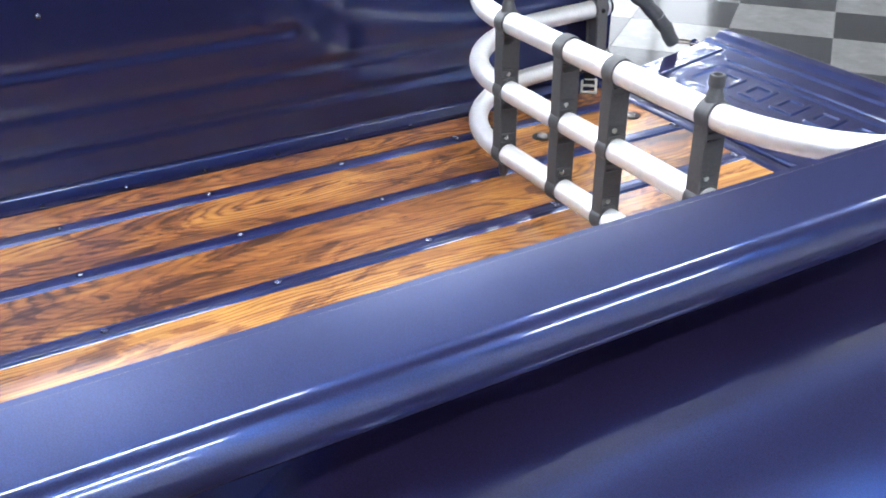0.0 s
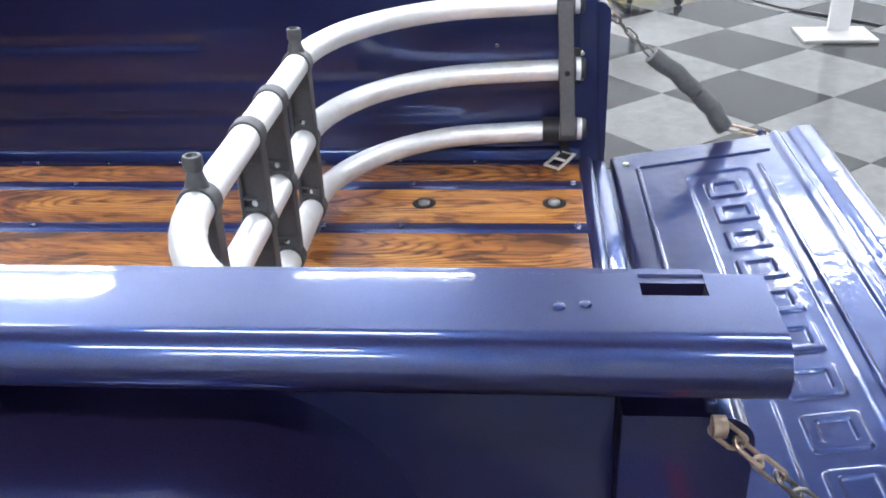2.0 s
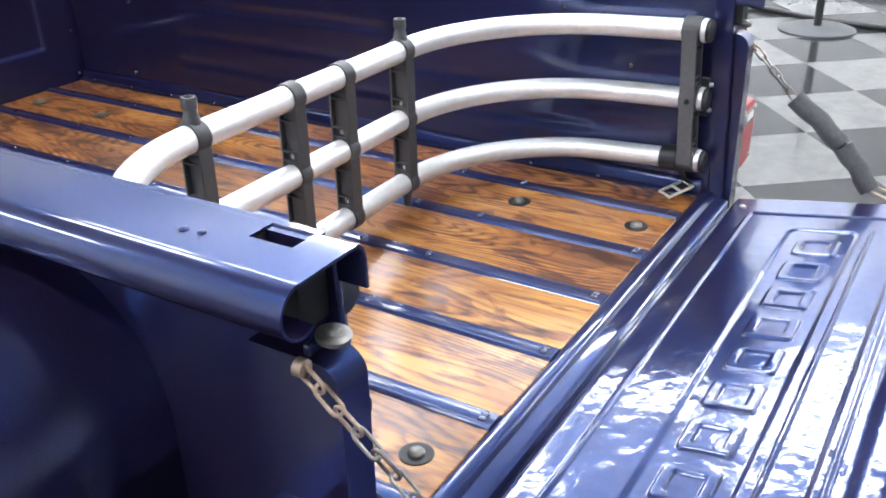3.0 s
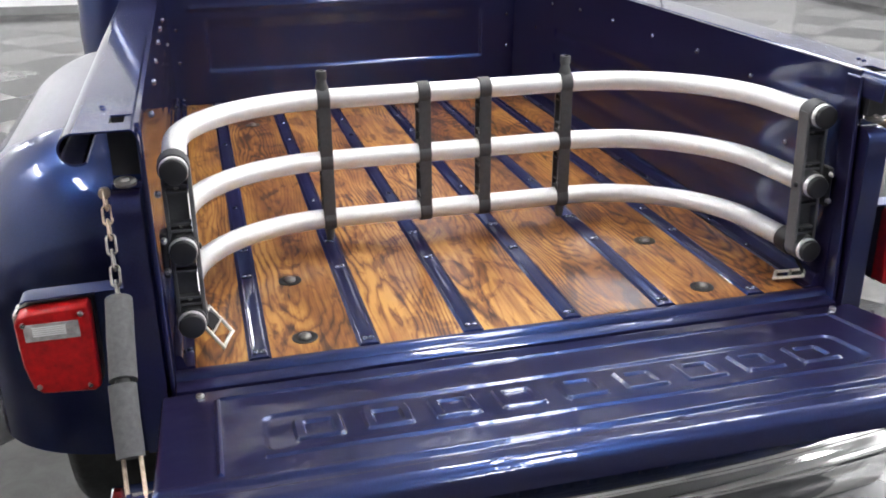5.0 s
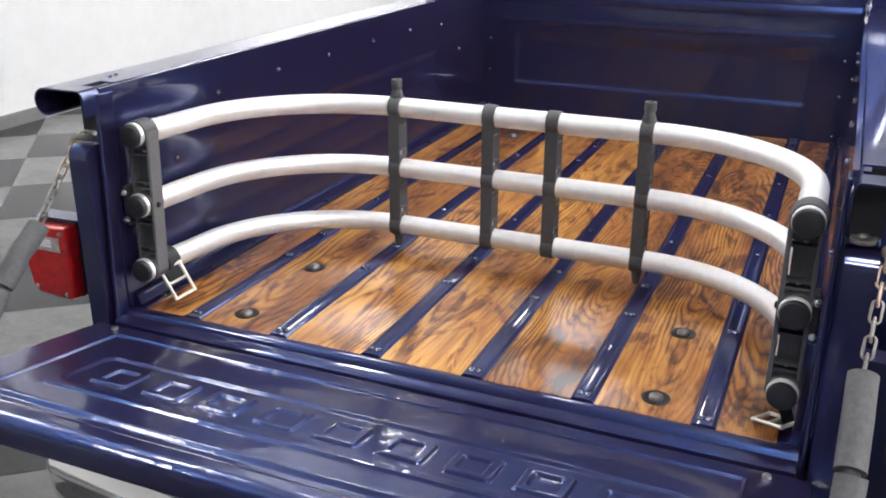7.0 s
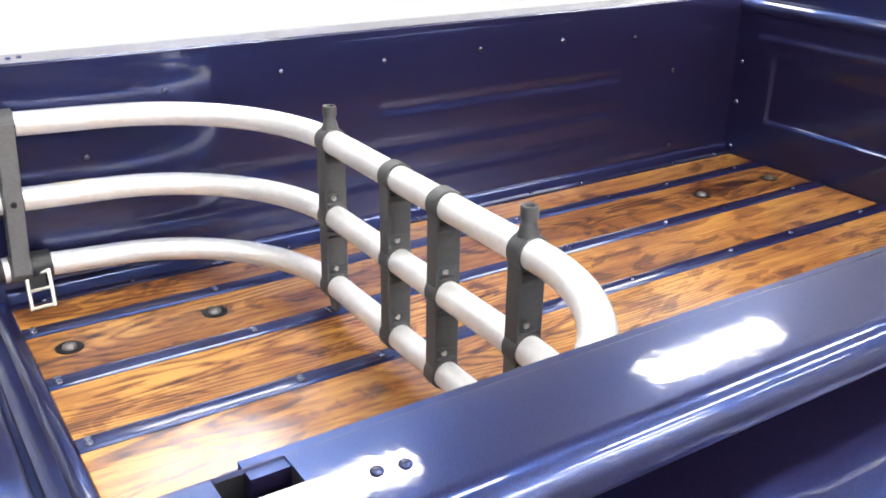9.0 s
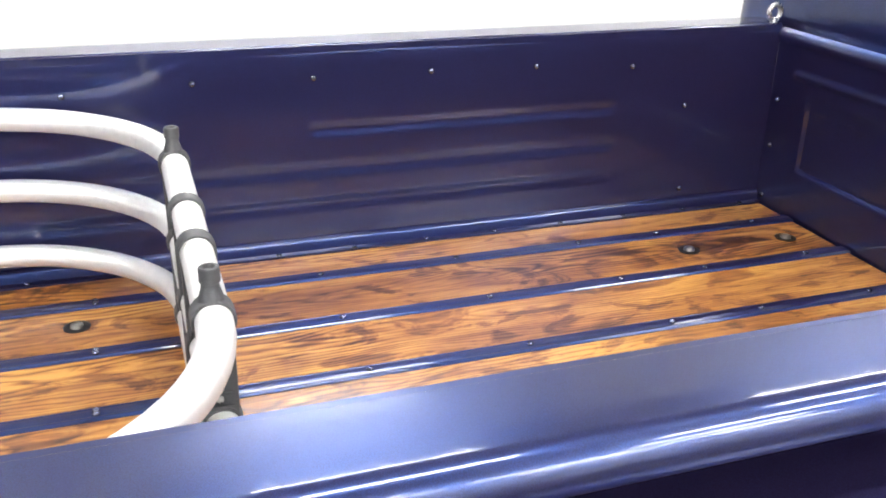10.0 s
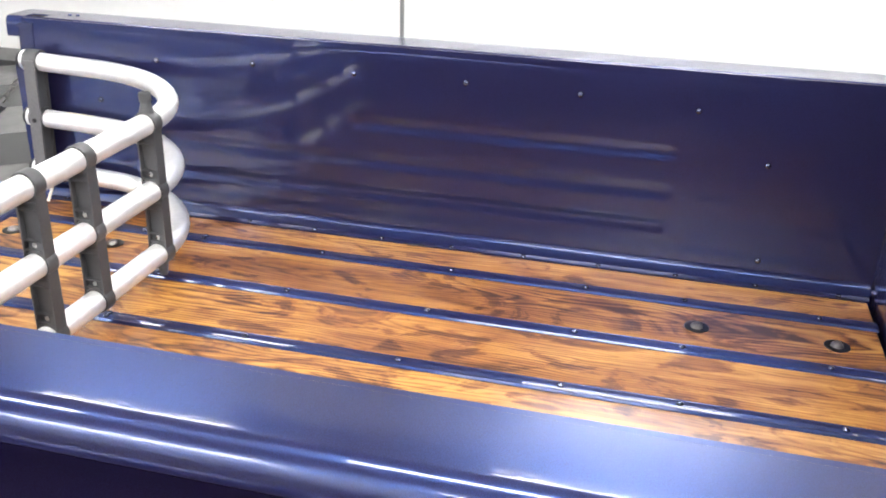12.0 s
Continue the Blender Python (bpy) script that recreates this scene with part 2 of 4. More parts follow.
def thing(name, label, category, bm=None, mat=None, group="", kind="", at=(0, 0, 0)):
    ob = new(name, mesh_of(name, bm) if bm is not None else None)
    if bm is not None:
        ob.data.materials.append(mat)
    ob.location = at
    return tagged(ob, label, category, group, kind)


def box(bm, lo, hi, bevel=0.0, segments=2):
    lo, hi = Vector(lo), Vector(hi)
    made = bmesh.ops.create_cube(bm, size=1.0, matrix=Matrix.Translation((lo + hi) / 2) @ Matrix.Diagonal((*(hi - lo), 1)))
    if bevel:
        edges = list({e for v in made["verts"] for e in v.link_edges})
        bmesh.ops.bevel(bm, geom=edges, offset=bevel, segments=segments, profile=0.5, affect="EDGES")
    return bm


def prism(bm, profile, axis, a, b):
    """A closed outline, swept straight along an axis from a to b. The outline is in the other two axes, in xyz order."""
    def place(p, s):
        return Vector({"x": (s, p[0], p[1]), "y": (p[0], s, p[1]), "z": (p[0], p[1], s)}[axis])
    rows = [[bm.verts.new(place(p, s)) for p in profile] for s in (a, b)]
    n = len(profile)
    for i in range(n):
        bm.faces.new((rows[0][i], rows[0][(i + 1) % n], rows[1][(i + 1) % n], rows[1][i]))
    bm.faces.new(rows[0][::-1])
    bm.faces.new(rows[1])
    return bm


def thicken(line, t):
    """A closed outline from an open line of points: the line, and the same line set off by t."""
    back = []
    for i, p in enumerate(line):
        a, b = Vector(line[max(i - 1, 0)]), Vector(line[min(i + 1, len(line) - 1)])
        d = (b - a).normalized()
        back.append((p[0] - d.y * t, p[1] + d.x * t))
    return list(line) + back[::-1]


def tube(bm, points, radius, sides=16, closed=False, squash=1.0):
    pts = [Vector(p) for p in points]
    n = len(pts)
    rings, normal = [], None
    for i, p in enumerate(pts):
        a = pts[i - 1] if (closed or i) else p
        b = pts[(i + 1) % n] if (closed or i < n - 1) else p
        d = (b - a).normalized()
        if normal is None:
            normal = d.orthogonal().normalized()
        normal = (normal - d * normal.dot(d)).normalized()
        side = d.cross(normal)
        rings.append([bm.verts.new(p + (normal * math.cos(t) + side * math.sin(t) * squash) * radius)
                      for t in (2 * math.pi * k / sides for k in range(sides))])
    for i in range(n if closed else n - 1):
        r, s = rings[i], rings[(i + 1) % n]
        for k in range(sides):
            bm.faces.new((r[k], r[(k + 1) % sides], s[(k + 1) % sides], s[k]))
    if not closed:
        bm.faces.new(rings[0][::-1])
        bm.faces.new(rings[-1])
    return bm


def lathe(bm, profile, origin, axis, sides=20):
    """Rings of (radius, height) about an axis through origin."""
    turn = Vector(axis).to_track_quat("Z", "Y").to_matrix()
    rings = []
    for r, z in profile:
        rings.append([bm.verts.new(Vector(origin) + turn @ Vector((r * math.cos(t), r * math.sin(t), z)))
                      for t in (2 * math.pi * k / sides for k in range(sides))])
    for a, b in zip(rings, rings[1:]):
        for k in range(sides):
            bm.faces.new((a[k], a[(k + 1) % sides], b[(k + 1) % sides], b[k]))
    bm.faces.new(rings[0][::-1])
    bm.faces.new(rings[-1])
    return bm


def sheet(us, vs, point, thick=None):
    """A grid mesh with point(u, v), and a back face set off by thick, closed round the rim."""
    bm = bmesh.new()
    front = [[bm.verts.new(point(u, v)) for v in vs] for u in us]
    layers = [front]
    if thick is not None:
        layers.append([[bm.verts.new(Vector(w.co) + Vector(thick)) for w in row] for row in front])
    for g in layers:
        for i in range(len(us) - 1):
            for j in range(len(vs) - 1):
                bm.faces.new((g[i][j], g[i + 1][j], g[i + 1][j + 1], g[i][j + 1]))
    if thick is not None:
        f, b = layers
        rim = [(i, 0) for i in range(len(us))] + [(len(us) - 1, j) for j in range(1, len(vs))]
        rim += [(i, len(vs) - 1) for i in range(len(us) - 2, -1, -1)] + [(0, j) for j in range(len(vs) - 2, 0, -1)]
        for (i, j), (k, l) in zip(rim, rim[1:] + rim[:1]):
            bm.faces.new((f[i][j], f[k][l], b[k][l], b[i][j]))
    return bm


def step(a, b, x):
    t = min(1.0, max(0.0, (x - a) / (b - a)))
    return t * t * (3 - 2 * t)


def slot(x, y, x0, x1, y0, r, soft):
    """1 inside a bar with round ends from x0 to x1 about y0, 0 outside."""
    dx = max(x0 - x, 0, x - x1)
    return 1 - step(r - soft, r + soft, math.hypot(dx, y - y0))


def round_box(x, y, cx, cy, hx, hy, r):
    """Signed distance to a rectangle with round corners."""
    qx, qy = abs(x - cx) - hx + r, abs(y - cy) - hy + r
    return math.hypot(max(qx, 0), max(qy, 0)) + min(max(qx, qy), 0) - r


def spread(a, b, n):
    return [a + (b - a) * i / (n - 1) for i in range(n)]


# ---- room ----
X0, X1, Y0, Y1, HIGH = ROOM
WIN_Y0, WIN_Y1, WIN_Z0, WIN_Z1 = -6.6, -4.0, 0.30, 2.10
for name, boxes in (("wall_west", [((X0 - 0.15, Y0 - 0.15, 0), (X0, Y1 + 0.15, HIGH))]),
                    ("wall_south", [((X0, Y0 - 0.15, 0), (X1, Y0, HIGH))]),
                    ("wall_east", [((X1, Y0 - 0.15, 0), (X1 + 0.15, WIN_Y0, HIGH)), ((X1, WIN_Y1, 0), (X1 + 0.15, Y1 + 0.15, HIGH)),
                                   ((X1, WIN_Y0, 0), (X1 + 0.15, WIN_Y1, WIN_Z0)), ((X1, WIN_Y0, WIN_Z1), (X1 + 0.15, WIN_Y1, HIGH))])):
    bm = bmesh.new()
    for lo, hi in boxes:
        box(bm, lo, hi)
    thing(name, "plain white painted showroom wall", "wall", bm, WALL, kind="structure")
SKEW = -0.098         # the north wall runs slightly askew to the truck
NORTH = Matrix.Translation((X0, Y1, 0)) @ Matrix.Rotation(math.atan(SKEW), 4, "Z")
bm = box(bmesh.new(), (-0.2, 0, 0), (11.2, 0.15, HIGH))
bm.transform(NORTH)
thing("wall_north", "plain white painted showroom wall", "wall", bm, WALL, kind="structure")
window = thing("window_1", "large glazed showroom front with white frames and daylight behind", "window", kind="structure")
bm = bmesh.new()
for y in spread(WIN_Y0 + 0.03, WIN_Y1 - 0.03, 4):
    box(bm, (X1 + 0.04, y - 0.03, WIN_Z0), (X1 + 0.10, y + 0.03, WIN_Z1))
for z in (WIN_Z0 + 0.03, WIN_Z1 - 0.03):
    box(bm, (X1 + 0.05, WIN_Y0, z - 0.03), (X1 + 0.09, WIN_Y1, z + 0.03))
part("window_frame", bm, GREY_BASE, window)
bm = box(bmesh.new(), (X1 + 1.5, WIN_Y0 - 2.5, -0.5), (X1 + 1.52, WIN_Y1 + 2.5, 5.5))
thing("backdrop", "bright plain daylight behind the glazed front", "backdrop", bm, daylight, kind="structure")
thing("ceiling", "dark grey boarded showroom ceiling", "ceiling", box(bmesh.new(), (X0, Y0, HIGH), (X1, Y1, HIGH + 0.1)), CEILING, kind="structure")
BASE_LINE = [(0, 0), (0.012, 0), (0.012, 0.080), (0.006, 0.088), (0, 0.088)]
for name, axis, a, b, flip, at in (("baseboard_west", "y", Y0, Y1, 1, X0), ("baseboard_east", "y", Y0, Y1, -1, X1)):
    bm = prism(bmesh.new(), [(at + flip * p, z) for p, z in BASE_LINE], axis, a, b)
    thing(name, "grey vinyl baseboard along the white wall", "baseboard", bm, BASE, kind="structure")
bm = prism(bmesh.new(), [(-p, z) for p, z in BASE_LINE], "x", 0.02, 11.0)
bm.transform(NORTH)
thing("baseboard_north", "grey vinyl baseboard along the white wall", "baseboard", bm, BASE, kind="structure")
for x in (9.25,):
    bm = box(bmesh.new(), (x - 0.012, -0.012, 0.088), (x + 0.012, 0, HIGH))
    bm.transform(NORTH)
    thing("trim", "thin grey joint strip of the wall panels", "trim", bm, BASE, kind="structure")
for y in (-0.19,):
    bm = box(bmesh.new(), (X0, y - 0.012, 0.088), (X0 + 0.012, y + 0.012, HIGH))
    thing("trim", "thin grey joint strip of the wall panels", "trim", bm, BASE, kind="structure")


def ceiling_light(z):
    t = thing("ceiling_light", "long white strip light, lit, hanging from the ceiling", "ceiling light", group="ceiling lights")
    bm = bmesh.new()
    for x in (-0.162, 0.162):
        box(bm, (x - 0.012, -0.64, -0.06), (x + 0.012, 0.64, 0.02), 0.004, 1)
    for y in (-0.63, 0.63):
        box(bm, (-0.15, y - 0.01, -0.06), (0.15, y + 0.01, 0.02))
    part("housing", bm, GREY_BASE, t)
    part("diffuser", box(bmesh.new(), (-0.148, -0.62, -0.055), (0.148, 0.62, -0.040), 0.002, 1), glow, t, "glowing white diffuser")
    for y in (-0.5, 0.5):
        part("hanger", tube(bmesh.new(), [(0.162, y, 0.01), (0.162, y, HIGH - z)], 0.003, 6), GREY_BASE, t)
    return t


# added as fill: (-2.6, -1.3) for the fender, the last three at LAMP_Z for planks
LAMPS = {LAMP_Z: [(-2.6, 4.5), (-2.62, 1.45), (-4.165, 1.5), (-1.4, 6.6), (-2.6, -1.3)] + [(0.9, 1.1 + 2.4 * k) for k in range(-2, 2)] + [(4.56, 1.1), (4.13, 3.6)]
         + [(5.65, 1.62), (5.2, -1.5), (6.0, -1.5), (5.5, -2.8), (6.2, -2.8), (5.4, -4.1), (2.7, 4.7), (2.8, 3.3), (5.35, 4.4), (5.3, 2.9), (6.2, 3.6), (6.1, 5.2), (5.2, 6.2)],
         # the low pair at 3.0 is added to brighten the west wall and tailgate
         4.88: [(6.2, 1.4)], 3.0: [(-4.1, 6.6), (-3.4, 8.0)]}
for z, places in LAMPS.items():
    first = ceiling_light(z)
    for x, y in places[1:]:
        copy_thing(first, pose(x, y, z))
    first.location = (*places[0], z)

# ---- truck ----
truck = thing("pickup_truck", "dark blue step-side pickup truck with open tailgate and plank bed", "pickup truck")
SIDES = (-1, 1)


def disc_bolt(radius=0.006, height=0.004):
    return mesh_of("bolt", lathe(bmesh.new(), [(radius, -0.001), (radius, height * 0.35), (radius * 0.75, height * 0.8), (radius * 0.3, height)], (0, 0, 0), (0, 0, 1), 10))


BOLT = disc_bolt()
BOLT.materials.append(BOLT_PAINT)
SCREW = disc_bolt(0.0065, 0.0045)
SCREW.materials.append(BOLT_PAINT)
RAIL_BOLT = disc_bolt(0.0048, 0.0028)
RAIL_BOLT.materials.append(PAINT)
SIDE_BOLT = disc_bolt(0.0068, 0.006)
SIDE_BOLT.materials.append(BOLT_PAINT)


def stud(name, mesh, at, normal, parent):
    ob = new(name, mesh)
    ob.matrix_world = Matrix.Translation(at) @ Vector(normal).to_track_quat("Z", "Y").to_matrix().to_4x4()
    ob.parent = parent
    return ob


# bed floor: dark cross-frame, planks, strips
bm = box(bmesh.new(), (-0.66, -0.045, 0.60), (0.66, 1.94, 0.672), 0.004)
bed_floor = part("bed_floor", bm, DARK, truck, "plank floor of stained varnished wood between blue strips")
EDGES = [-0.600] + [PITCH * (i - 2.5) for i in range(6)] + [0.600]
GAP = 0.012
for i in range(7):
    x0 = EDGES[i] + (0.002 if i == 0 else GAP)
    x1 = EDGES[i + 1] - (0.002 if i == 6 else GAP)
    bm = box(bmesh.new(), (x0 - (x0 + x1) / 2, 0, -0.026), (x1 - (x0 + x1) / 2, 1.935, 0), 0.002, 1)
    ob = part("plank", bm, WOOD, bed_floor)
    ob.location = ((x0 + x1) / 2, 0.001, BED_Z)

# strip: a low dome with two round beads
STRIP = [(0.001 * k, 0.0006 + 0.0042 * (1 - (k / 20) ** 2) + 0.0016 * max(0.0, 1 - ((abs(k) - 14) / 3.5) ** 2)) for k in range(-20, 21)] + [(0.006, -0.02), (-0.006, -0.02)]
STRIP_MESH = mesh_of("bed_strip", prism(bmesh.new(), STRIP, "y", 0.0, 1.938), angle=60)
STRIP_MESH.materials.append(PAINT)
for i in range(6):
    ob = part("bed_strip", STRIP_MESH, PAINT, truck, "blue painted metal strip between the planks")
    ob.location = (PITCH * (i - 2.5), 0.001, BED_Z)
    for y, pair in ((0.35, 0.005), (0.50, 0.006), (0.785, 0), (1.08, 0), (1.37, 0), (1.57, 0), (1.83, 0)):
        for dx in (-pair, pair) if pair else (0,):
            stud("screw", SCREW, (dx, y, 0.0045), (0, 0, 1), ob)
    for dx in (-0.006, 0.006):
        stud("screw", SCREW, (dx, 0.018, 0.0042), (0, 0, 1), ob)

# large countersunk bolts in the planks
for sx in SIDES:
    for y in (0.06, 0.319, 1.596, 1.853):
        bm = lathe(bmesh.new(), [(0.024, -0.004), (0.024, 0.0012), (0.019, 0.002), (0.014, 0.0006)], (0, 0, 0), (0, 0, 1), 24)
        cup = part("bolt_washer", bm, BLACK, truck, "black countersunk washer in the plank")
        cup.location = (sx * (0.402 if y < 1.0 else 0.389), y, BED_Z)
        part("bolt_head", lathe(bmesh.new(), [(0.0125, 0.0), (0.0115, 0.005), (0.007, 0.008), (0.002, 0.0088)], (0, 0, 0), (0, 0, 1), 14), WORN, cup, "worn dark steel bolt head")


LEAN = {-1: 0.006, 1: 0.010}
RAIL_SHIFT = {-1: 0.0, 1: -0.023}    # how far the rail sits back on its post


def lean(sx, z):
    """How far the bed side stands outwards at a height."""
    return LEAN[sx] * max(0.0, (z - 0.75) / 0.392)


def side_point(sx):
    ys = spread(-0.012, BED_Y, 300)
    zs = spread(0.60, RAIL_Z - 0.002, 96)

    def point(y, z):
        d = 0.0
        for zr in (0.966, 0.880, 0.803):
            d += 0.0030 * slot(y, z, 0.815 if zr > 0.9 else 0.265, 1.505, zr, 0.010, 0.010)
        d += 0.0012 * noise.noise(Vector((y * 2.6, z * 5.0, sx * 3.0)))
        return Vector((sx * (HALF_W - 0.001 + d + lean(sx, z)), y, z))
    return ys, zs, point


for sx in SIDES:
    ys, zs, point = side_point(sx)
    side = part("bed_side", sheet(ys, zs, point, (sx * 0.022, 0, 0)), PAINT, truck, "blue sheet-metal bed side with pressed ribs")
    drop = 0.007 if sx > 0 else 0.0
    for y, z in ((0.177, 0.96), (0.335, 1.067), (0.575, 1.077), (0.815, 1.075), (1.067, 1.076), (1.311, 1.073), (1.551, 1.060), (1.701, 0.960), (1.713, 0.751)):
        stud("bolt", BOLT if y == 0.815 else SIDE_BOLT, (sx * (HALF_W - 0.001 + lean(sx, z)), y, z - drop), (-sx, 0, 0), side)
    # rolled rail along the top: a round inner bend, a flat, and a smooth outer curl
    inner_bend = [(0.628, 1.095), (0.6283, 1.122), (0.630, 1.131), (0.6335, 1.1375), (0.6385, 1.1412), (0.6405, 1.142)]
    curl = []
    for k in range(30):
        t = radians(90 - 215 * k / 29)
        curl.append((0.7195 + 0.0255 * math.cos(t), 1.1165 + 0.0255 * math.sin(t)))
    out, back = LEAN[sx], RAIL_SHIFT[sx]
    bm = bmesh.new()

    def rail_length(line, y0, y1):
        shape = thicken([(sx * x, z) for x, z in line], -0.003 * sx)
        prism(bm, shape[::-1] if sx < 0 else shape, "y", y0, y1)

    # the rail, cut round the stake pocket near its rear end
    rail_length(inner_bend + curl, 0.038, 1.95 - back)
    rail_length(inner_bend + curl, -0.056, -0.011)
    rail_length(inner_bend, -0.011, 0.038)
    rail_length([(0.672, 1.142), (0.690, 1.142)] + curl, -0.011, 0.038)
    bmesh.ops.translate(bm, verts=bm.verts, vec=(sx * out, back, 0))
    rail = part("bed_rail", bm, PAINT, truck, "blue rolled top rail with a square stake pocket")
    for x, y, m in ((0.686, 0.080, RAIL_BOLT), (0.689, 0.099, RAIL_BOLT)):
        stud("bolt", m, (sx * (x + out), y + back, 1.142), (0, 0, 1), rail)
    # walls of the stake pocket, coloured near-black for the shade inside it
    bm = bmesh.new()
    for lo, hi in (((0.636, -0.015, 1.06), (0.640, 0.042, 1.1385)), ((0.672, -0.015, 1.06), (0.676, 0.042, 1.1385)), ((0.640, -0.015, 1.06), (0.672, -0.011, 1.1385)),
                   ((0.640, 0.038, 1.06), (0.672, 0.042, 1.1385)), ((0.640, -0.011, 1.06), (0.672, 0.038, 1.064))):
        box(bm, (min(sx * lo[0], sx * hi[0]), lo[1], lo[2]), (max(sx * lo[0], sx * hi[0]), hi[1], hi[2]))
    bmesh.ops.translate(bm, verts=bm.verts, vec=(sx * out, back, 0))
    part("stake_pocket", bm, DARK, truck)
    # floor angle along the side, with bolts
    angle = [(0.598, 0.7005), (0.598, 0.7035), (0.612, 0.705), (0.616, 0.722), (0.620, 0.7275), (0.6285, 0.729), (0.6285, 0.68), (0.60, 0.69)]
    prof = [(sx * x, z) for x, z in angle]
    a = part("floor_angle", prism(bmesh.new(), prof, "y", 0.0, 1.94), PAINT_WAVY, truck, "blue angle strip where the planks meet the bed side")
    for y in spread(0.06, 1.88, 12):
        stud("bolt", BOLT, (sx * 0.605, y, 0.7042), (0, 0, 1), a)
    # outer skin below the rail
    bm = box(bmesh.new(), (min(sx * 0.652, sx * 0.660), 0.048, 0.58), (max(sx * 0.652, sx * 0.660), 1.94, 1.10), 0.003)
    part("outer_skin", bm, PAINT, truck)

# rear stakes: a tapered plate and a channel, leaning with the end of the bed side
for sx in SIDES:
    bm = bmesh.new()
    box(bm, (min(sx * 0.632, sx * 0.6405), -0.047, 0.61), (max(sx * 0.632, sx * 0.6405), -0.006, 1.131), 0.003, 3)
    for v in bm.verts:
        v.co.y += 0.024 * (v.co.z - 0.65) / 0.48
    # the channel, with a round shoulder towards the tailgate
    shoulder = [(-0.031 - 0.026 * math.sin(radians(a)), 1.012 + 0.026 * math.cos(radians(a))) for a in range(0, 91, 15)]
    prism(bm, [(0.047, 0.58), (0.047, 1.038)] + shoulder + [(-0.057, 0.58)], "x", sx * 0.6455, sx * 0.688)
    stake = part("rear_stake", bm, PAINT, truck, "blue rear corner post of the bed")
    # latch striker on the post
    bm = lathe(bmesh.new(), [(0.010, -0.006), (0.0165, -0.004), (0.017, 0.001), (0.013, 0.004), (0.008, 0.0035), (0.005, 0.007)], (sx * 0.664, -0.036, 1.056), (0, -0.12, 1), 22)
    part("striker", bm, WORN, stake, "worn steel latch disc")
    bm = box(bmesh.new(), (min(sx * 0.640, sx * 0.686), -0.026, 1.040), (max(sx * 0.640, sx * 0.686), -0.016, 1.052), 0.003)
    part("striker_plate", bm, PAINT_WAVY, stake)

# front panel with a pressed rectangle and a rolled top
us, vs = spread(-0.632, 0.632, 180), spread(0.64, 1.125, 90)


def front_point(x, z):
    d = round_box(x, z, 0.0, 0.935, 0.507, 0.124, 0.012)
    h = 0.008 * (1 - step(-0.011, 0.0, d)) * (1 - step(0.955, 1.005, z))
    h -= 0.0035 * (1 - step(0.002, 0.012, math.hypot(max(abs(x) - 0.552, 0), z - 1.036)))
    h += 0.0012 * noise.noise(Vector((x * 3, z * 4, 9.0)))
    return Vector((x, BED_Y + h, z))


front = part("front_panel", sheet(us, vs, front_point, (0, 0.014, 0)), PAINT, truck, "blue front panel of the bed with a pressed rectangle")
for sx in SIDES:
    for z in (0.72, 0.85, 0.965):
        stud("bolt", SIDE_BOLT, (sx * 0.605, BED_Y, z), (0, -1, 0), front)
bm = bmesh.new()
ring = [(BED_Y - 0.004, 1.10), (BED_Y - 0.008, 1.114), (BED_Y - 0.004, 1.127), (BED_Y + 0.007, 1.134), (BED_Y + 0.020, 1.130), (BED_Y + 0.027, 1.118), (BED_Y + 0.022, 1.102)]
prism(bm, ring, "x", -0.632, 0.632)
part("front_rail", bm, PAINT, truck, "blue rolled top edge of the front panel")
for sx in SIDES:
    bm = bmesh.new()
    c = Vector((sx * 0.648, 1.93, 1.166))
    tube(bm, [c + Vector((0, 0.016 * math.cos(t), 0.018 * math.sin(t))) for t in (2 * math.pi * k / 20 for k in range(20))], 0.0055, 8, True)
    lathe(bm, [(0.009, 0), (0.009, 0.006), (0.006, 0.012)], (c.x, c.y, 1.1415), (0, 0, 1), 12)
    part("eye_bolt", bm, STEEL, truck, "bright steel eye bolt on the rail")

# sill behind the planks
SILL = [(0.0005, 0.64), (0.0005, 0.699), (-0.006, 0.7035), (-0.020, 0.7045), (-0.026, 0.700), (-0.030, 0.694), (-0.050, 0.694), (-0.058, 0.690), (-0.060, 0.64)]
part("rear_sill", prism(bmesh.new(), SILL, "x", -0.63, 0.63), PAINT, truck, "blue painted rear sill")
bm = box(bmesh.new(), (-0.66, -0.055, 0.55), (0.66, 0.0, 0.64), 0.006)
part("rear_crossmember", bm, PAINT, truck)
# strip added to block the bright floor in the gap before the tailgate
bm = box(bmesh.new(), (-0.628, -0.080, 0.655), (0.628, -0.056, 0.677), 0.004)
part("hinge_strip", bm, PAINT, truck, "blue strip closing the gap below the tailgate")

# tailgate: one pressed sheet, let down almost level
TG_Y, TG_Z, TG_LEN, TG_HALF = -0.068, 0.694, 0.440, 0.655
TG_TILT = math.radians(9.0)
PRESSED = [(-0.42 + 0.105 * i) for i in range(9)]


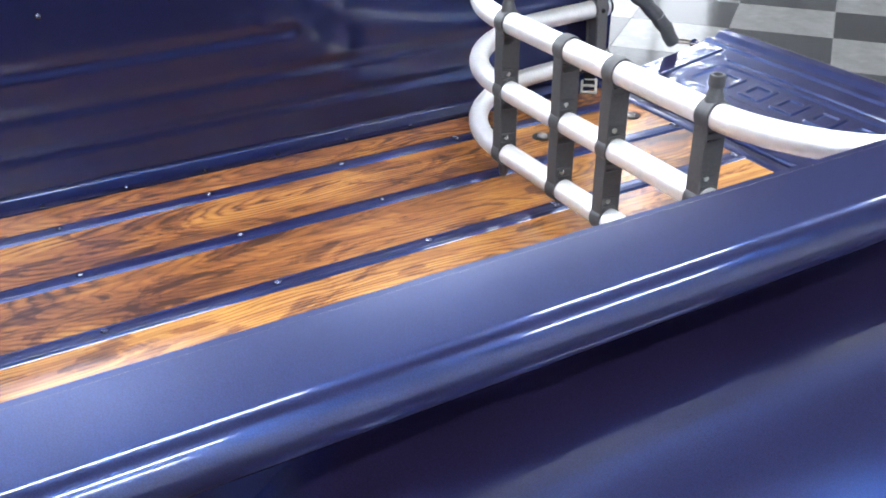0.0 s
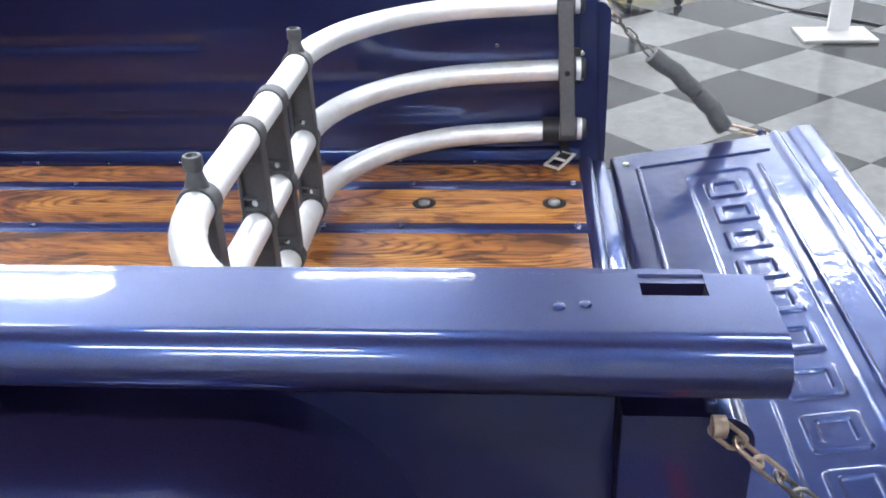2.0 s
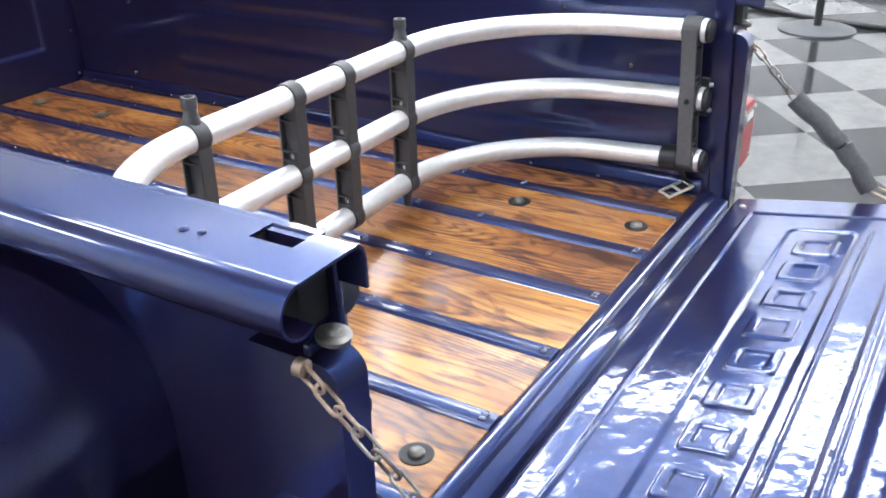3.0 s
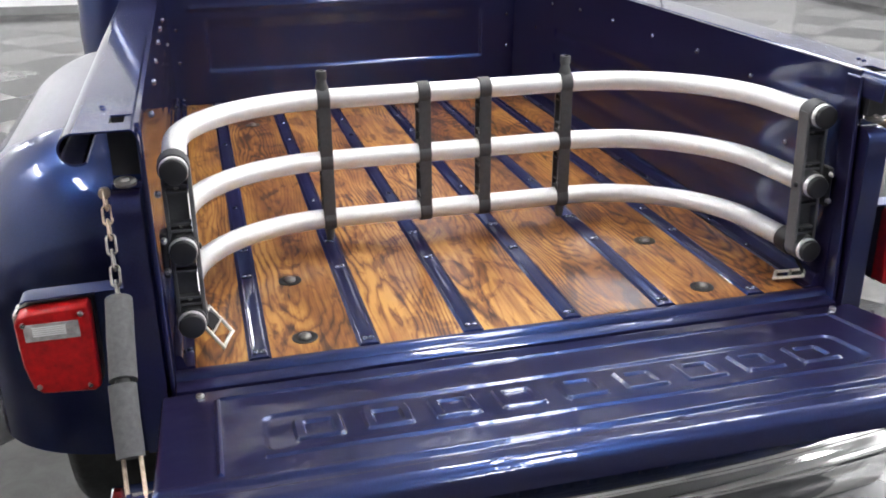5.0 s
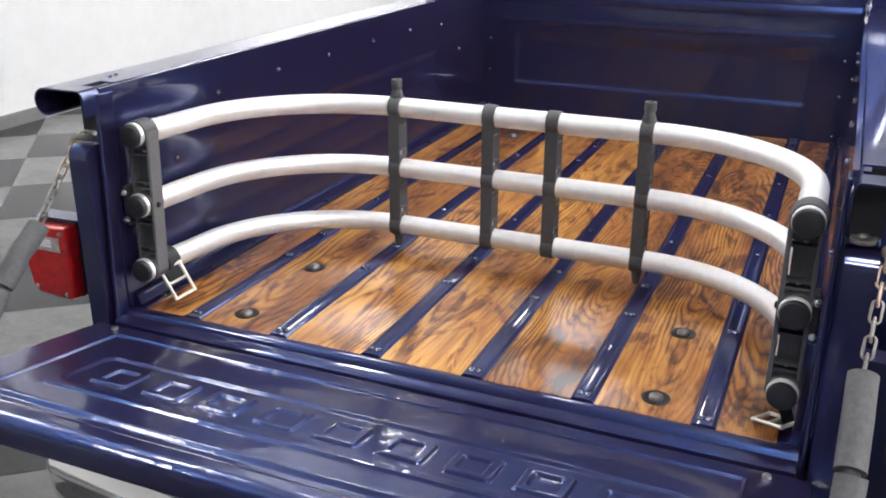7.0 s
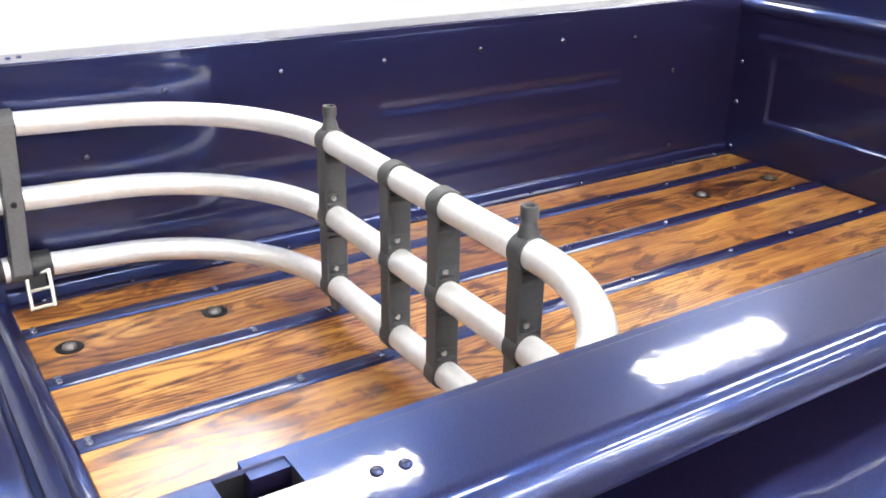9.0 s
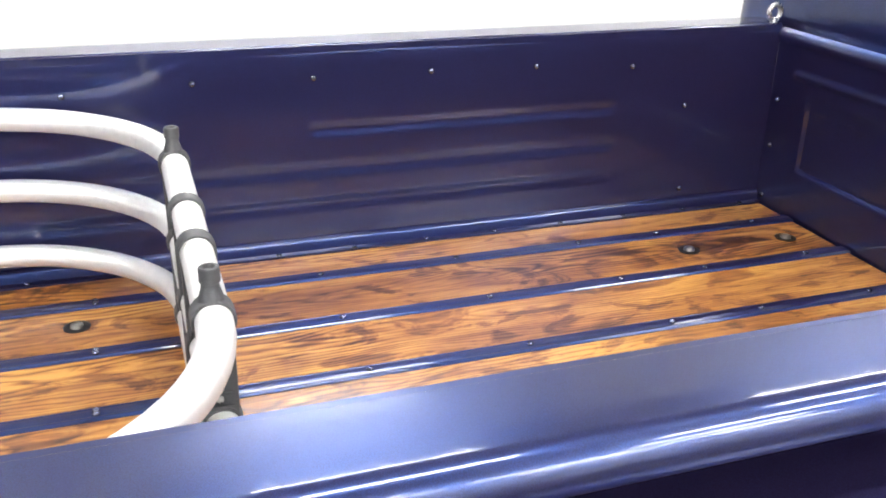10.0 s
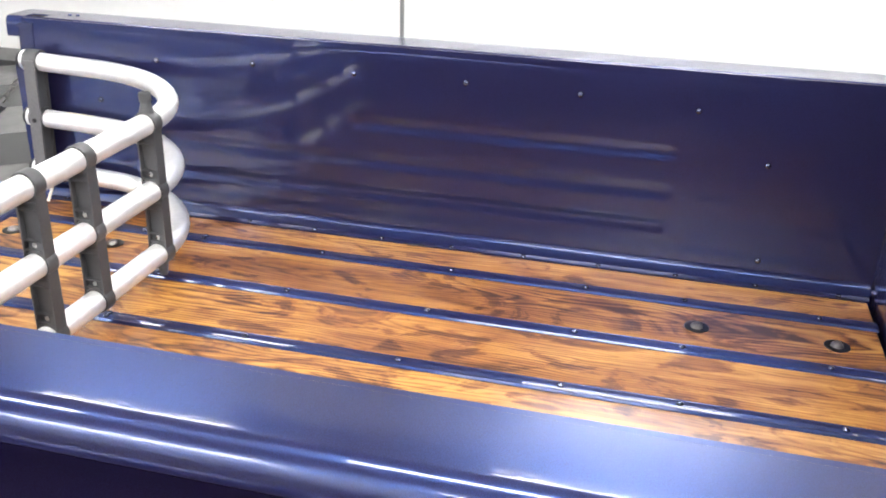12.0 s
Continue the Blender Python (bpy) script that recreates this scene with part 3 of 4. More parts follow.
def gate_height(x, u):
    h = 0.0
    # outer frame bead, left open at its lower corners
    for d in (abs(u - 0.053) if abs(x) < 0.563 else 9, abs(u - 0.289) if abs(x) < 0.505 else 9):
        h += 0.0042 * (1 - step(0.001, 0.0055, d))
    if 0.058 < u < 0.325:
        h += 0.0042 * (1 - step(0.001, 0.0055, abs(abs(x) - 0.566)))
    # sunk field with raised plain blocks
    field = round_box(x, u, 0.0, 0.205, 0.500, 0.062, 0.02)
    h -= 0.004 * (1 - step(-0.006, 0.003, field))
    for cx in PRESSED:
        if abs(x - cx) > 0.05:
            continue
        d = round_box(x, u, cx, 0.207, 0.036, 0.036, 0.007)
        h += 0.0048 * (1 - step(-0.0022, 0.0018, d))
        d = round_box(x, u, cx, 0.207, 0.021, 0.021, 0.004)
        h -= 0.0048 * (1 - step(-0.0018, 0.0022, d))
    # stepped lip and rolled outer edge
    h += 0.006 * (1 - step(0.004, 0.013, abs(u - 0.352)))
    h += 0.010 * step(0.375, 0.400, u)
    if u > 0.415:
        h -= 0.022 * (1 - math.sqrt(max(0.0, 1 - ((u - 0.415) / 0.026) ** 2)))
    if u < 0.012:
        h -= 0.012 * (1 - math.sqrt(max(0.0, 1 - ((0.012 - u) / 0.0125) ** 2)))
    edge = abs(x) - (TG_HALF - 0.010)
    if edge > 0:
        h -= 0.010 * (1 - math.sqrt(max(0.0, 1 - (edge / 0.0102) ** 2)))
    h += 0.0016 * noise.noise(Vector((x * 4.0, u * 7.0, 2.0))) + 0.0005 * noise.noise(Vector((x * 14.0, u * 18.0, 5.0))) + 0.0002 * noise.noise(Vector((x * 48.0, u * 48.0, 3.0)))
    return h


def gate_point(x, u):
    h = gate_height(x, u)
    return Vector((x, TG_Y - u * math.cos(TG_TILT) + h * math.sin(TG_TILT), TG_Z + u * math.sin(TG_TILT) + h * math.cos(TG_TILT)))


tailgate = part("tailgate", sheet(spread(-TG_HALF, TG_HALF, 560), spread(0.0, TG_LEN, 210), gate_point, (0, 0, -0.030)), PAINT_WAVY, truck,
                "open blue tailgate with pressed beads and raised plain blocks")
for sx in SIDES:
    bm = lathe(bmesh.new(), [(0.008, 0), (0.008, 0.035), (0.012, 0.036), (0.012, 0.042), (0.006, 0.045)], (sx * 0.645, TG_Y - 0.330, TG_Z + 0.038), (sx, 0, 0), 14)
    part("chain_pin", bm, PAINT, tailgate)
    for y in (TG_Y - 0.03,):
        part("hinge_screw", lathe(bmesh.new(), [(0.007, 0), (0.006, 0.004), (0.002, 0.005)], (sx * 0.592, y, TG_Z + 0.006), (0, 0, 1), 12), STEEL, tailgate)


def fender(sx):
    """Step-side fender: a flat-topped arch with round shoulders, its cross-section falling away towards the outside."""
    rear, ahead, low, top, corner = 0.205, 1.42, 0.42, 1.046, 0.19
    ks = spread(0.0, 1.0, 40) + [1.04, 1.06]

    def point(t, k):
        u = math.sin(math.pi / 2 * min(k, 1.0))
        d = 0.24 * (1 - (1 - u ** 2.5) ** 0.46)
        x = 0.655 + 0.365 * u
        if k > 1.0:
            x, d = x - 0.2 * (k - 1.0), d + 0.9 * (k - 1.0)
        r = corner + 0.25 * d
        y0, y1, z1 = rear + d, ahead - d, top - d
        rise, flat, arc = z1 - r - low, y1 - y0 - 2 * r, math.pi / 2 * r
        lengths = (rise, arc, flat, arc, rise)
        s = t * sum(lengths)
        if s < rise:
            y, z = y0, low + s
        elif s < rise + arc:
            a = (s - rise) / r
            y, z = y0 + r * (1 - math.cos(a)), z1 - r + r * math.sin(a)
        elif s < rise + arc + flat:
            y, z = y0 + r + s - rise - arc, z1
        elif s < rise + 2 * arc + flat:
            a = (s - rise - arc - flat) / r
            y, z = y1 - r + r * math.sin(a), z1 - r + r * math.cos(a)
        else:
            y, z = y1, low + max(0.0, sum(lengths) - s)
        return Vector((sx * x, y, z))
    return sheet(spread(0.0, 1.0, 110), ks, point, (0, 0, -0.006))


for sx in SIDES:
    part("rear_fender", fender(sx), PAINT, truck, "bulging blue step-side rear fender")
    w = part("wheel", lathe(bmesh.new(), [(0.19, -0.10), (0.20, -0.05), (0.17, 0.02), (0.17, 0.06), (0.06, 0.08)], (sx * 0.80, 0.74, 0.36), (sx, 0, 0), 32), STEEL, truck)
    part("tyre", lathe(bmesh.new(), [(0.20, -0.11), (0.33, -0.11), (0.355, -0.085), (0.36, 0), (0.355, 0.085), (0.33, 0.11), (0.20, 0.11)], (sx * 0.80, 0.74, 0.36), (sx, 0, 0), 40), RUBBER, w)


def tail_light(sx):
    """Square red lamp on a blue bracket."""
    outline = [(0.744, 0.855), (0.749, 0.861), (0.838, 0.857), (0.856, 0.851), (0.863, 0.838), (0.861, 0.760), (0.852, 0.718), (0.838, 0.706), (0.756, 0.700), (0.747, 0.706)]
    def ring(k):
        return [(sx * (0.81 + (x - 0.81) * k), 0.78 + (z - 0.78) * k) for x, z in outline]
    body = part("tail_light", prism(bmesh.new(), ring(1.0), "y", -0.006, 0.030), BLACK_PLASTIC, truck, "square red tail light with a clear band")
    # deep lens with a rounded rim
    bm = bmesh.new()
    rows = [[bm.verts.new((x, y, z)) for x, z in ring(k)] for k, y in ((0.97, -0.006), (0.975, -0.026), (0.955, -0.035), (0.90, -0.0385))]
    n = len(outline)
    for lo, hi in zip(rows, rows[1:]):
        for i in range(n):
            bm.faces.new((lo[i], lo[(i + 1) % n], hi[(i + 1) % n], hi[i]))
    bm.faces.new(rows[0][::-1])
    bm.faces.new(rows[-1])
    part("lens", bm, RED, body, "ribbed red plastic lens")
    bm = box(bmesh.new(), (min(sx * 0.765, sx * 0.848), -0.0405, 0.806), (max(sx * 0.765, sx * 0.848), -0.0375, 0.836), 0.001)
    clear = part("reverse_lens", bm, CLEAR, body, "clear reverse lamp band")
    bm = bmesh.new()
    for z in spread(0.816, 0.830, 5):
        box(bm, (min(sx * 0.785, sx * 0.835), -0.0415, z - 0.001), (max(sx * 0.785, sx * 0.835), -0.040, z + 0.001))
    part("lens_rib", bm, GREY_BASE, clear)
    bm = box(bmesh.new(), (min(sx * 0.858, sx * 0.867), -0.010, 0.775), (max(sx * 0.858, sx * 0.867), 0.035, 0.842), 0.003)
    part("side_lens", bm, CLEAR, body, "clear side marker lens")
    for x, z in ((0.852, 0.842), (0.755, 0.853), (0.844, 0.717), (0.758, 0.709)):
        part("lens_screw", lathe(bmesh.new(), [(0.005, 0), (0.004, 0.004)], (sx * (0.81 + (x - 0.81) * 0.9), -0.038, 0.78 + (z - 0.78) * 0.9), (0, -1, 0), 10), STEEL, body)
    bm = bmesh.new()
    prism(bm, thicken([(sx * 0.690, 0.868), (sx * 0.842, 0.865), (sx * 0.850, 0.861)], 0.003 * sx), "y", -0.016, 0.026)
    part("bracket", bm, PAINT, body, "blue sheet-metal lamp bracket")


for sx in SIDES:
    tail_light(sx)


def link(bm, a, b, width, wire, flat):
    """A chain link from a to b."""
    a, b = Vector(a), Vector(b)
    d = (b - a)
    n = d.normalized()
    across = n.cross(Vector((1, 0, 0.2))).normalized()
    if flat:
        across = n.cross(across)
    c, half, r = (a + b) / 2, d.length / 2, width / 2
    pts = []
    for k in range(20):
        t = 2 * math.pi * k / 20
        pts.append(c + n * (math.copysign(half - r, math.cos(t)) + r * math.cos(t)) + across * r * math.sin(t))
    tube(bm, pts, wire, 6, True)


def gate_chain(sx):
    """Chain with grey foam sleeves from the corner post to the tailgate."""
    way = [Vector((sx * x, y, z)) for x, y, z in ((0.698, -0.024, 1.037), (0.694, -0.090, 0.975), (0.687, -0.150, 0.913), (0.686, -0.250, 0.832), (0.684, -0.318, 0.748), (0.672, -0.402, 0.736))]
    eye = part("tailgate_chain", lathe(bmesh.new(), [(0.009, 0), (0.009, 0.010), (0.004, 0.012)], way[0] + Vector((0, 0.004, 0)), (0, -1, 0), 12), RUSTY, truck, "steel chain in grey foam sleeves holding the tailgate")
    a, b = way[0], way[2]
    n = 7
    for i in range(n):
        bm = bmesh.new()
        p, q = a.lerp(b, i / n), a.lerp(b, (i + 1) / n)
        over = (q - p).normalized() * 0.004
        link(bm, p - over, q + over, 0.017 if i == 0 else 0.0135, 0.0021, i % 2)
        part("chain_link", bm, RUSTY if i < 3 else WORN, eye)
    for p, q in ((way[2], way[3]), (way[3] + Vector((sx * 0.002, -0.004, -0.004)), way[4])):
        d = (q - p)
        m1 = p + d * 0.5 + Vector((0, -0.004, 0.003))
        bm = tube(bmesh.new(), [p, p + d * 0.03, p + d * 0.25, m1, p + d * 0.75, p + d * 0.97, q], 0.0195, 18)
        part("sleeve", bm, FOAM, eye, "grey foam sleeve")
    bm = bmesh.new()
    tube(bm, [way[3] - Vector((0, 0.006, 0.006)), way[3] + Vector((0, 0.006, 0.006))], 0.012, 12)
    part("sleeve_core", bm, BLACK_PLASTIC, eye)
    bm = bmesh.new()
    link(bm, way[4] + Vector((0, 0.01, 0.006)), way[5] + Vector((0, -0.012, -0.004)), 0.024, 0.0032, 1)
    part("hook", bm, RUSTY, eye, "rusty steel end link")


for sx in SIDES:
    gate_chain(sx)

# chrome bumper below the tailgate
def bumper_point(v, a):
    """Round-ended bar with a raised middle band, bowed towards the cab at its ends."""
    x = 0.655 * v
    squeeze = math.sqrt(max(0.0, 1 - max(0.0, (abs(v) - 0.93) / 0.07) ** 2)) if abs(v) > 0.93 else 1.0
    c, s_ = math.cos(a), math.sin(a)
    ry, rz = 0.075, 0.082
    k = 1.0 + 0.07 * (1 - step(0.10, 0.24, abs(s_ - 0.25))) - 0.05 * (1 - step(0.03, 0.09, abs(s_ - 0.62)))
    y = -0.248 + 0.05 * v * v - ry * k * math.copysign(abs(c) ** 0.62, c) * squeeze
    return Vector((x, y, 0.472 + rz * math.copysign(abs(s_) ** 0.78, s_) * squeeze))


bumper_us = [-1 + 0.07 * (1 - math.cos(math.pi / 2 * i / 10)) for i in range(10)] + spread(-0.93, 0.93, 40) + [1 - 0.07 * (1 - math.cos(math.pi / 2 * i / 10)) for i in range(9, -1, -1)]
bm = sheet(bumper_us, [2 * math.pi * i / 72 for i in range(73)], bumper_point)
bmesh.ops.remove_doubles(bm, verts=bm.verts, dist=0.0002)
bumper = part("rear_bumper", bm, CHROME, truck, "rounded chrome rear bumper")
for sx in SIDES:
    bm = box(bmesh.new(), (min(sx * 0.56, sx * 0.74), -0.21, 0.585), (max(sx * 0.56, sx * 0.74), -0.17, 0.605), 0.006)
    part("bumper_bracket", bm, CHROME, bumper)
    bm = box(bmesh.new(), (min(sx * 0.3, sx * 0.36), -0.23, 0.40), (max(sx * 0.3, sx * 0.36), 0.0, 0.46), 0.006)
    part("bumper_arm", bm, BLACK, bumper)


def ring_at(z, hx, y0, y1, r, n=8):
    pts = []
    for cx, cy, a in ((hx - r, y1 - r, 0), (-hx + r, y1 - r, 90), (-hx + r, y0 + r, 180), (hx - r, y0 + r, 270)):
        for k in range(n + 1):
            t = radians(a + 90 * k / n)
            pts.append(Vector((cx + r * math.cos(t), cy + r * math.sin(t), z)))
    return pts


# cab: rounded shell with a rear window
levels = [(0.45, 0.90, 2.01, 3.55, 0.10), (0.60, 0.925, 1.995, 3.55, 0.11), (0.95, 0.935, 1.985, 3.55, 0.11), (1.22, 0.92, 1.985, 3.55, 0.11),
          (1.26, 0.90, 1.995, 3.50, 0.11), (1.62, 0.76, 2.12, 3.05, 0.12), (1.70, 0.70, 2.18, 2.98, 0.12), (1.73, 0.60, 2.28, 2.9, 0.12)]
bm = bmesh.new()
rings = [[bm.verts.new(p) for p in ring_at(*lv)] for lv in levels]
for a, b in zip(rings, rings[1:]):
    for k in range(len(a)):
        bm.faces.new((a[k], a[(k + 1) % len(a)], b[(k + 1) % len(a)], b[k]))
bm.faces.new(rings[0][::-1])
bm.faces.new(rings[-1])
cab = part("cab", bm, PAINT, truck, "dark blue truck cab with a rear window")
bm = bmesh.new()
vs = [bm.verts.new(p) for p in ((-0.62, 2.008, 1.32), (0.62, 2.008, 1.32), (0.55, 2.098, 1.58), (-0.55, 2.098, 1.58))]
f = bm.faces.new(vs)
bmesh.ops.solidify(bm, geom=[f], thickness=0.006)
part("rear_window", bm, GLASS, cab, "dark rear window glass")
for sx in SIDES:
    w = part("wheel", lathe(bmesh.new(), [(0.19, -0.10), (0.20, -0.05), (0.17, 0.02), (0.17, 0.06), (0.06, 0.08)], (sx * 0.80, 3.2, 0.36), (sx, 0, 0), 32), STEEL, truck)
    part("tyre", lathe(bmesh.new(), [(0.20, -0.11), (0.33, -0.11), (0.355, -0.085), (0.36, 0), (0.355, 0.085), (0.33, 0.11), (0.20, 0.11)], (sx * 0.80, 3.2, 0.36), (sx, 0, 0), 40), RUBBER, w)

# ---- bed extender ----
extender = thing("bed_extender", "U-shaped bed extender of satin aluminium tubes and charcoal plastic uprights", "bed extender")
FRONT_Y, END_X, REACH = 0.512, 0.594, 0.285
LEVELS = ((1.031, 1.051), (0.893, 0.914), (0.757, 0.783))


def tube_line(z_front, z_end):
    pts = []
    for k in range(5):
        pts.append((END_X, 0.020 + 0.180 * k / 4))
    for k in range(1, 17):
        t = math.pi / 2 * k / 16
        pts.append((END_X - (END_X - REACH) * (1 - math.cos(t)), 0.20 + (FRONT_Y - 0.20) * math.sin(t)))
    line = [(x, y, z_front + (z_end - z_front) * (FRONT_Y - y) / FRONT_Y) for x, y in pts]
    return line + [(x, FRONT_Y, z_front) for x in (0.14, 0.0, -0.14)] + [(-x, y, z) for x, y, z in reversed(line)]


TUBE_R = 0.0215
for zf, ze in LEVELS:
    part("tube", tube(bmesh.new(), tube_line(zf, ze), TUBE_R, 24), ALU, extender, "satin aluminium tube bent to a U")
for sx in SIDES:
    bm = tube(bmesh.new(), [(sx * (END_X - 0.0002), y, LEVELS[1][1] - (LEVELS[1][1] - LEVELS[1][0]) * y / FRONT_Y + 0.0004) for y in (0.105, 0.14, 0.175)], TUBE_R + 0.0003, 48)
    centre = LEVELS[1][1] - (LEVELS[1][1] - LEVELS[1][0]) * 0.14 / FRONT_Y
    away = [v for v in bm.verts if not -0.0045 < sx * v.co.x - END_X < 0.0125 or v.co.z < centre]
    bmesh.ops.delete(bm, geom=away, context="VERTS")
    part("sticker", bm, STICKER, extender, "small yellowed sticker")


def collar_loop(bm, x, z, half, r=TUBE_R + 0.004):
    lathe(bm, [(r - 0.001, -half), (r, -half + 0.002), (r, half - 0.002), (r - 0.001, half)], (x, FRONT_Y, z), (1, 0, 0), 24)


def upright(x, tall):
    top, low = LEVELS[0][0], LEVELS[2][0]
    half = 0.0135
    # two flanges and a web, moulded in one
    corner = [(half, 0.0197), (half - 0.001, 0.0207), (-half + 0.001, 0.0207), (-half, 0.0197), (-half, 0.0163), (-0.003, 0.0163)]
    outline = [(x + u, FRONT_Y + v) for u, v in corner] + [(x - u, FRONT_Y - v) for u, v in corner]
    post = part("upright", prism(bmesh.new(), outline, "z", low + 0.012, top - 0.012), PLASTIC, extender, "charcoal plastic upright clamped round the tubes")
    for z, _ in LEVELS:
        bm = bmesh.new()
        collar_loop(bm, x, z, half)
        part("collar", bm, PLASTIC, post)
    # cross ribs in the recesses on both sides of the web
    for za, zb in ((LEVELS[1][0], top), (low, LEVELS[1][0])):
        for z in (za + 0.026, za + 0.043, zb - 0.040, zb - 0.027):
            part("rib", box(bmesh.new(), (x - half + 0.0008, FRONT_Y - 0.017, z - 0.0016), (x + half - 0.0008, FRONT_Y + 0.017, z + 0.0016)), PLASTIC, post)
    if tall:
        part("post_neck", lathe(bmesh.new(), [(0.0160, 0.014), (0.0140, 0.026), (0.0105, 0.038), (0.0100, 0.044)], (x, FRONT_Y, top), (0, 0, 1), 16), PLASTIC, post)
        part("foot", lathe(bmesh.new(), [(0.0075, 0.0), (0.0090, 0.006), (0.0125, 0.034)], (x, FRONT_Y, low - 0.052), (0, 0, 1), 14), PLASTIC, post)
    for z, _ in LEVELS[1:]:
        for s in (-1, 1):
            part("clamp_screw", lathe(bmesh.new(), [(0.0055, 0), (0.005, 0.003), (0.002, 0.004)], (x + s * 0.0055, FRONT_Y, z + 0.0345), (s, 0, 0), 10), STEEL, post)
        # moulded marks in the recess, above the rib
        bm = bmesh.new()
        for i, w in enumerate((0.004, 0.005, 0.003)):
            y = FRONT_Y - 0.008 + 0.006 * i
            box(bm, (x + 0.0028, y, z + 0.048), (x + 0.0042, y + w, z + 0.054))
        part("mould_mark", bm, PLASTIC_PALE, post)
    if tall:
        part("post_cap", lathe(bmesh.new(), [(0.0105, 0), (0.0120, 0.002), (0.0120, 0.017), (0.0105, 0.019), (0.0075, 0.019), (0.0065, 0.014)], (x, FRONT_Y, top + 0.043), (0, 0, 1), 16), PLASTIC, post)


for x, tall in ((-0.288, True), (-0.066, False), (0.074, False), (0.268, True)):
    upright(x, tall)


def end_bracket(sx):
    """Hinged end plate that holds the three tubes, with a strap and buckle."""
    zs = [z for _, z in LEVELS]
    cx = sx * END_X
    def forward(z):
        """The bracket leans towards the cab at its top."""
        return 0.027 + 0.012 * (z - zs[2]) / (zs[0] - zs[2])

    def leaning(bm):
        for v in bm.verts:
            v.co.y += forward(v.co.z)
        return bm

    bm = bmesh.new()
    box(bm, (cx - 0.016, 0.004, zs[2]), (cx + 0.016, 0.010, zs[0]))
    for za, zb in ((zs[1], zs[0]), (zs[2], zs[1])):
        box(bm, (cx + sx * 0.019 - 0.003, -0.013, za + 0.012), (cx + sx * 0.019 + 0.003, 0.015, zb - 0.012), 0.001, 1)
        for z in (za + 0.030, za + 0.042, zb - 0.042, zb - 0.030):
            box(bm, (cx - 0.020, -0.010, z - 0.0022), (cx + 0.018, 0.008, z + 0.0022))
    body = part("end_bracket", leaning(bm), PLASTIC, extender, "charcoal plastic end bracket joining the tube ends")
    bm = box(bmesh.new(), (cx - sx * 0.0225 - 0.0035, -0.014, zs[2] - 0.006), (cx - sx * 0.0225 + 0.0035, 0.016, zs[0] + 0.006), 0.0015, 2)
    part("flange", leaning(bm), PLASTIC_PALE, body, "lighter grey flange of the bracket")
    part("flange_screw", lathe(bmesh.new(), [(0.006, 0), (0.005, 0.003), (0.002, 0.004)], (cx - sx * 0.026, forward(zs[1]), zs[1] - 0.002), (-sx, 0, 0), 10), BLACK, body)
    for z in zs:
        y = forward(z)
        bm = lathe(bmesh.new(), [(0.025, -0.018), (0.026, -0.016), (0.026, 0.016), (0.025, 0.018)], (cx, y, z), (0, 1, 0), 24)
        part("tube_clamp", bm, PLASTIC, body)
        part("cap_ring", lathe(bmesh.new(), [(0.0225, 0.0), (0.0235, 0.001), (0.0235, 0.009), (0.0225, 0.010)], (cx, y - 0.018, z), (0, -1, 0), 24), ALU, body, "bright cut end of the tube")
        part("tube_cap", lathe(bmesh.new(), [(0.0215, 0.0), (0.0225, 0.003), (0.0215, 0.008), (0.019, 0.0105), (0.004, 0.0105)], (cx, y - 0.0275, z), (0, -1, 0), 24), BLACK_PLASTIC, body, "round black end cap")
        part("bracket_screw", lathe(bmesh.new(), [(0.005, 0), (0.0045, 0.003), (0.002, 0.004)], (cx, y + 0.004, z + 0.036 if z < 1.0 else z - 0.036), (0, -1, 0), 10), STEEL, body)
    # hinge plate on the bed side
    bm = box(bmesh.new(), (min(sx * 0.617, sx * 0.6285), 0.004, 0.870), (max(sx * 0.617, sx * 0.6285), 0.034, 0.950), 0.004)
    plate = part("mount_plate", bm, BLACK_PLASTIC, extender, "black mount plate on the bed side")
    for z in (0.884, 0.938):
        part("mount_bolt", lathe(bmesh.new(), [(0.006, 0), (0.005, 0.006), (0.003, 0.008)], (sx * 0.622, 0.004, z), (0, -1, 0), 10), STEEL, plate)
    bm = lathe(bmesh.new(), [(0.027, 0.020), (0.0275, 0.024), (0.0275, 0.052), (0.026, 0.055)], (sx * END_X, 0.026, zs[2] - 0.002), (0, 1, 0.0), 24)
    part("collar", bm, BLACK_PLASTIC, extender, "black collar round the tube end")
    # the strap hangs from the collar; one buckle dangles, the other lies on the plank
    top = Vector((sx * (END_X - 0.006), 0.040, 0.770))
    if sx < 0:
        a, b, c = top, Vector((-0.573, 0.052, 0.775)), Vector((-0.538, 0.049, 0.723))
    else:
        a, b, c = top, Vector((0.611, 0.026, 0.721)), Vector((0.569, 0.060, 0.7065))
    d = (c - b).normalized()
    w = Vector((0.55, 0.83, 0.0)) if sx < 0 else d.cross(Vector((0, 0, 1)))
    w = (w - d * w.dot(d)).normalized() * (0.021 if sx < 0 else 0.018)
    up = d.cross(w).normalized() * 0.0013
    rows = []
    bm = bmesh.new()
    for p, k in ((a, 0.7), (a.lerp(b, 0.5) + Vector((0, 0.004, 0)), 0.7), (b, 0.7), (b.lerp(c, 0.45) + up * 2, 0.7)):
        rows.append([bm.verts.new(p + q) for q in (w * k + up, -w * k + up, -w * k - up, w * k - up)])
    for r, q in zip(rows, rows[1:]):
        for k in range(4):
            bm.faces.new((r[k], r[(k + 1) % 4], q[(k + 1) % 4], q[k]))
    bm.faces.new(rows[0])
    bm.faces.new(rows[-1][::-1])
    strap = part("strap", bm, STRAP, extender, "black webbing strap")
    bm = bmesh.new()
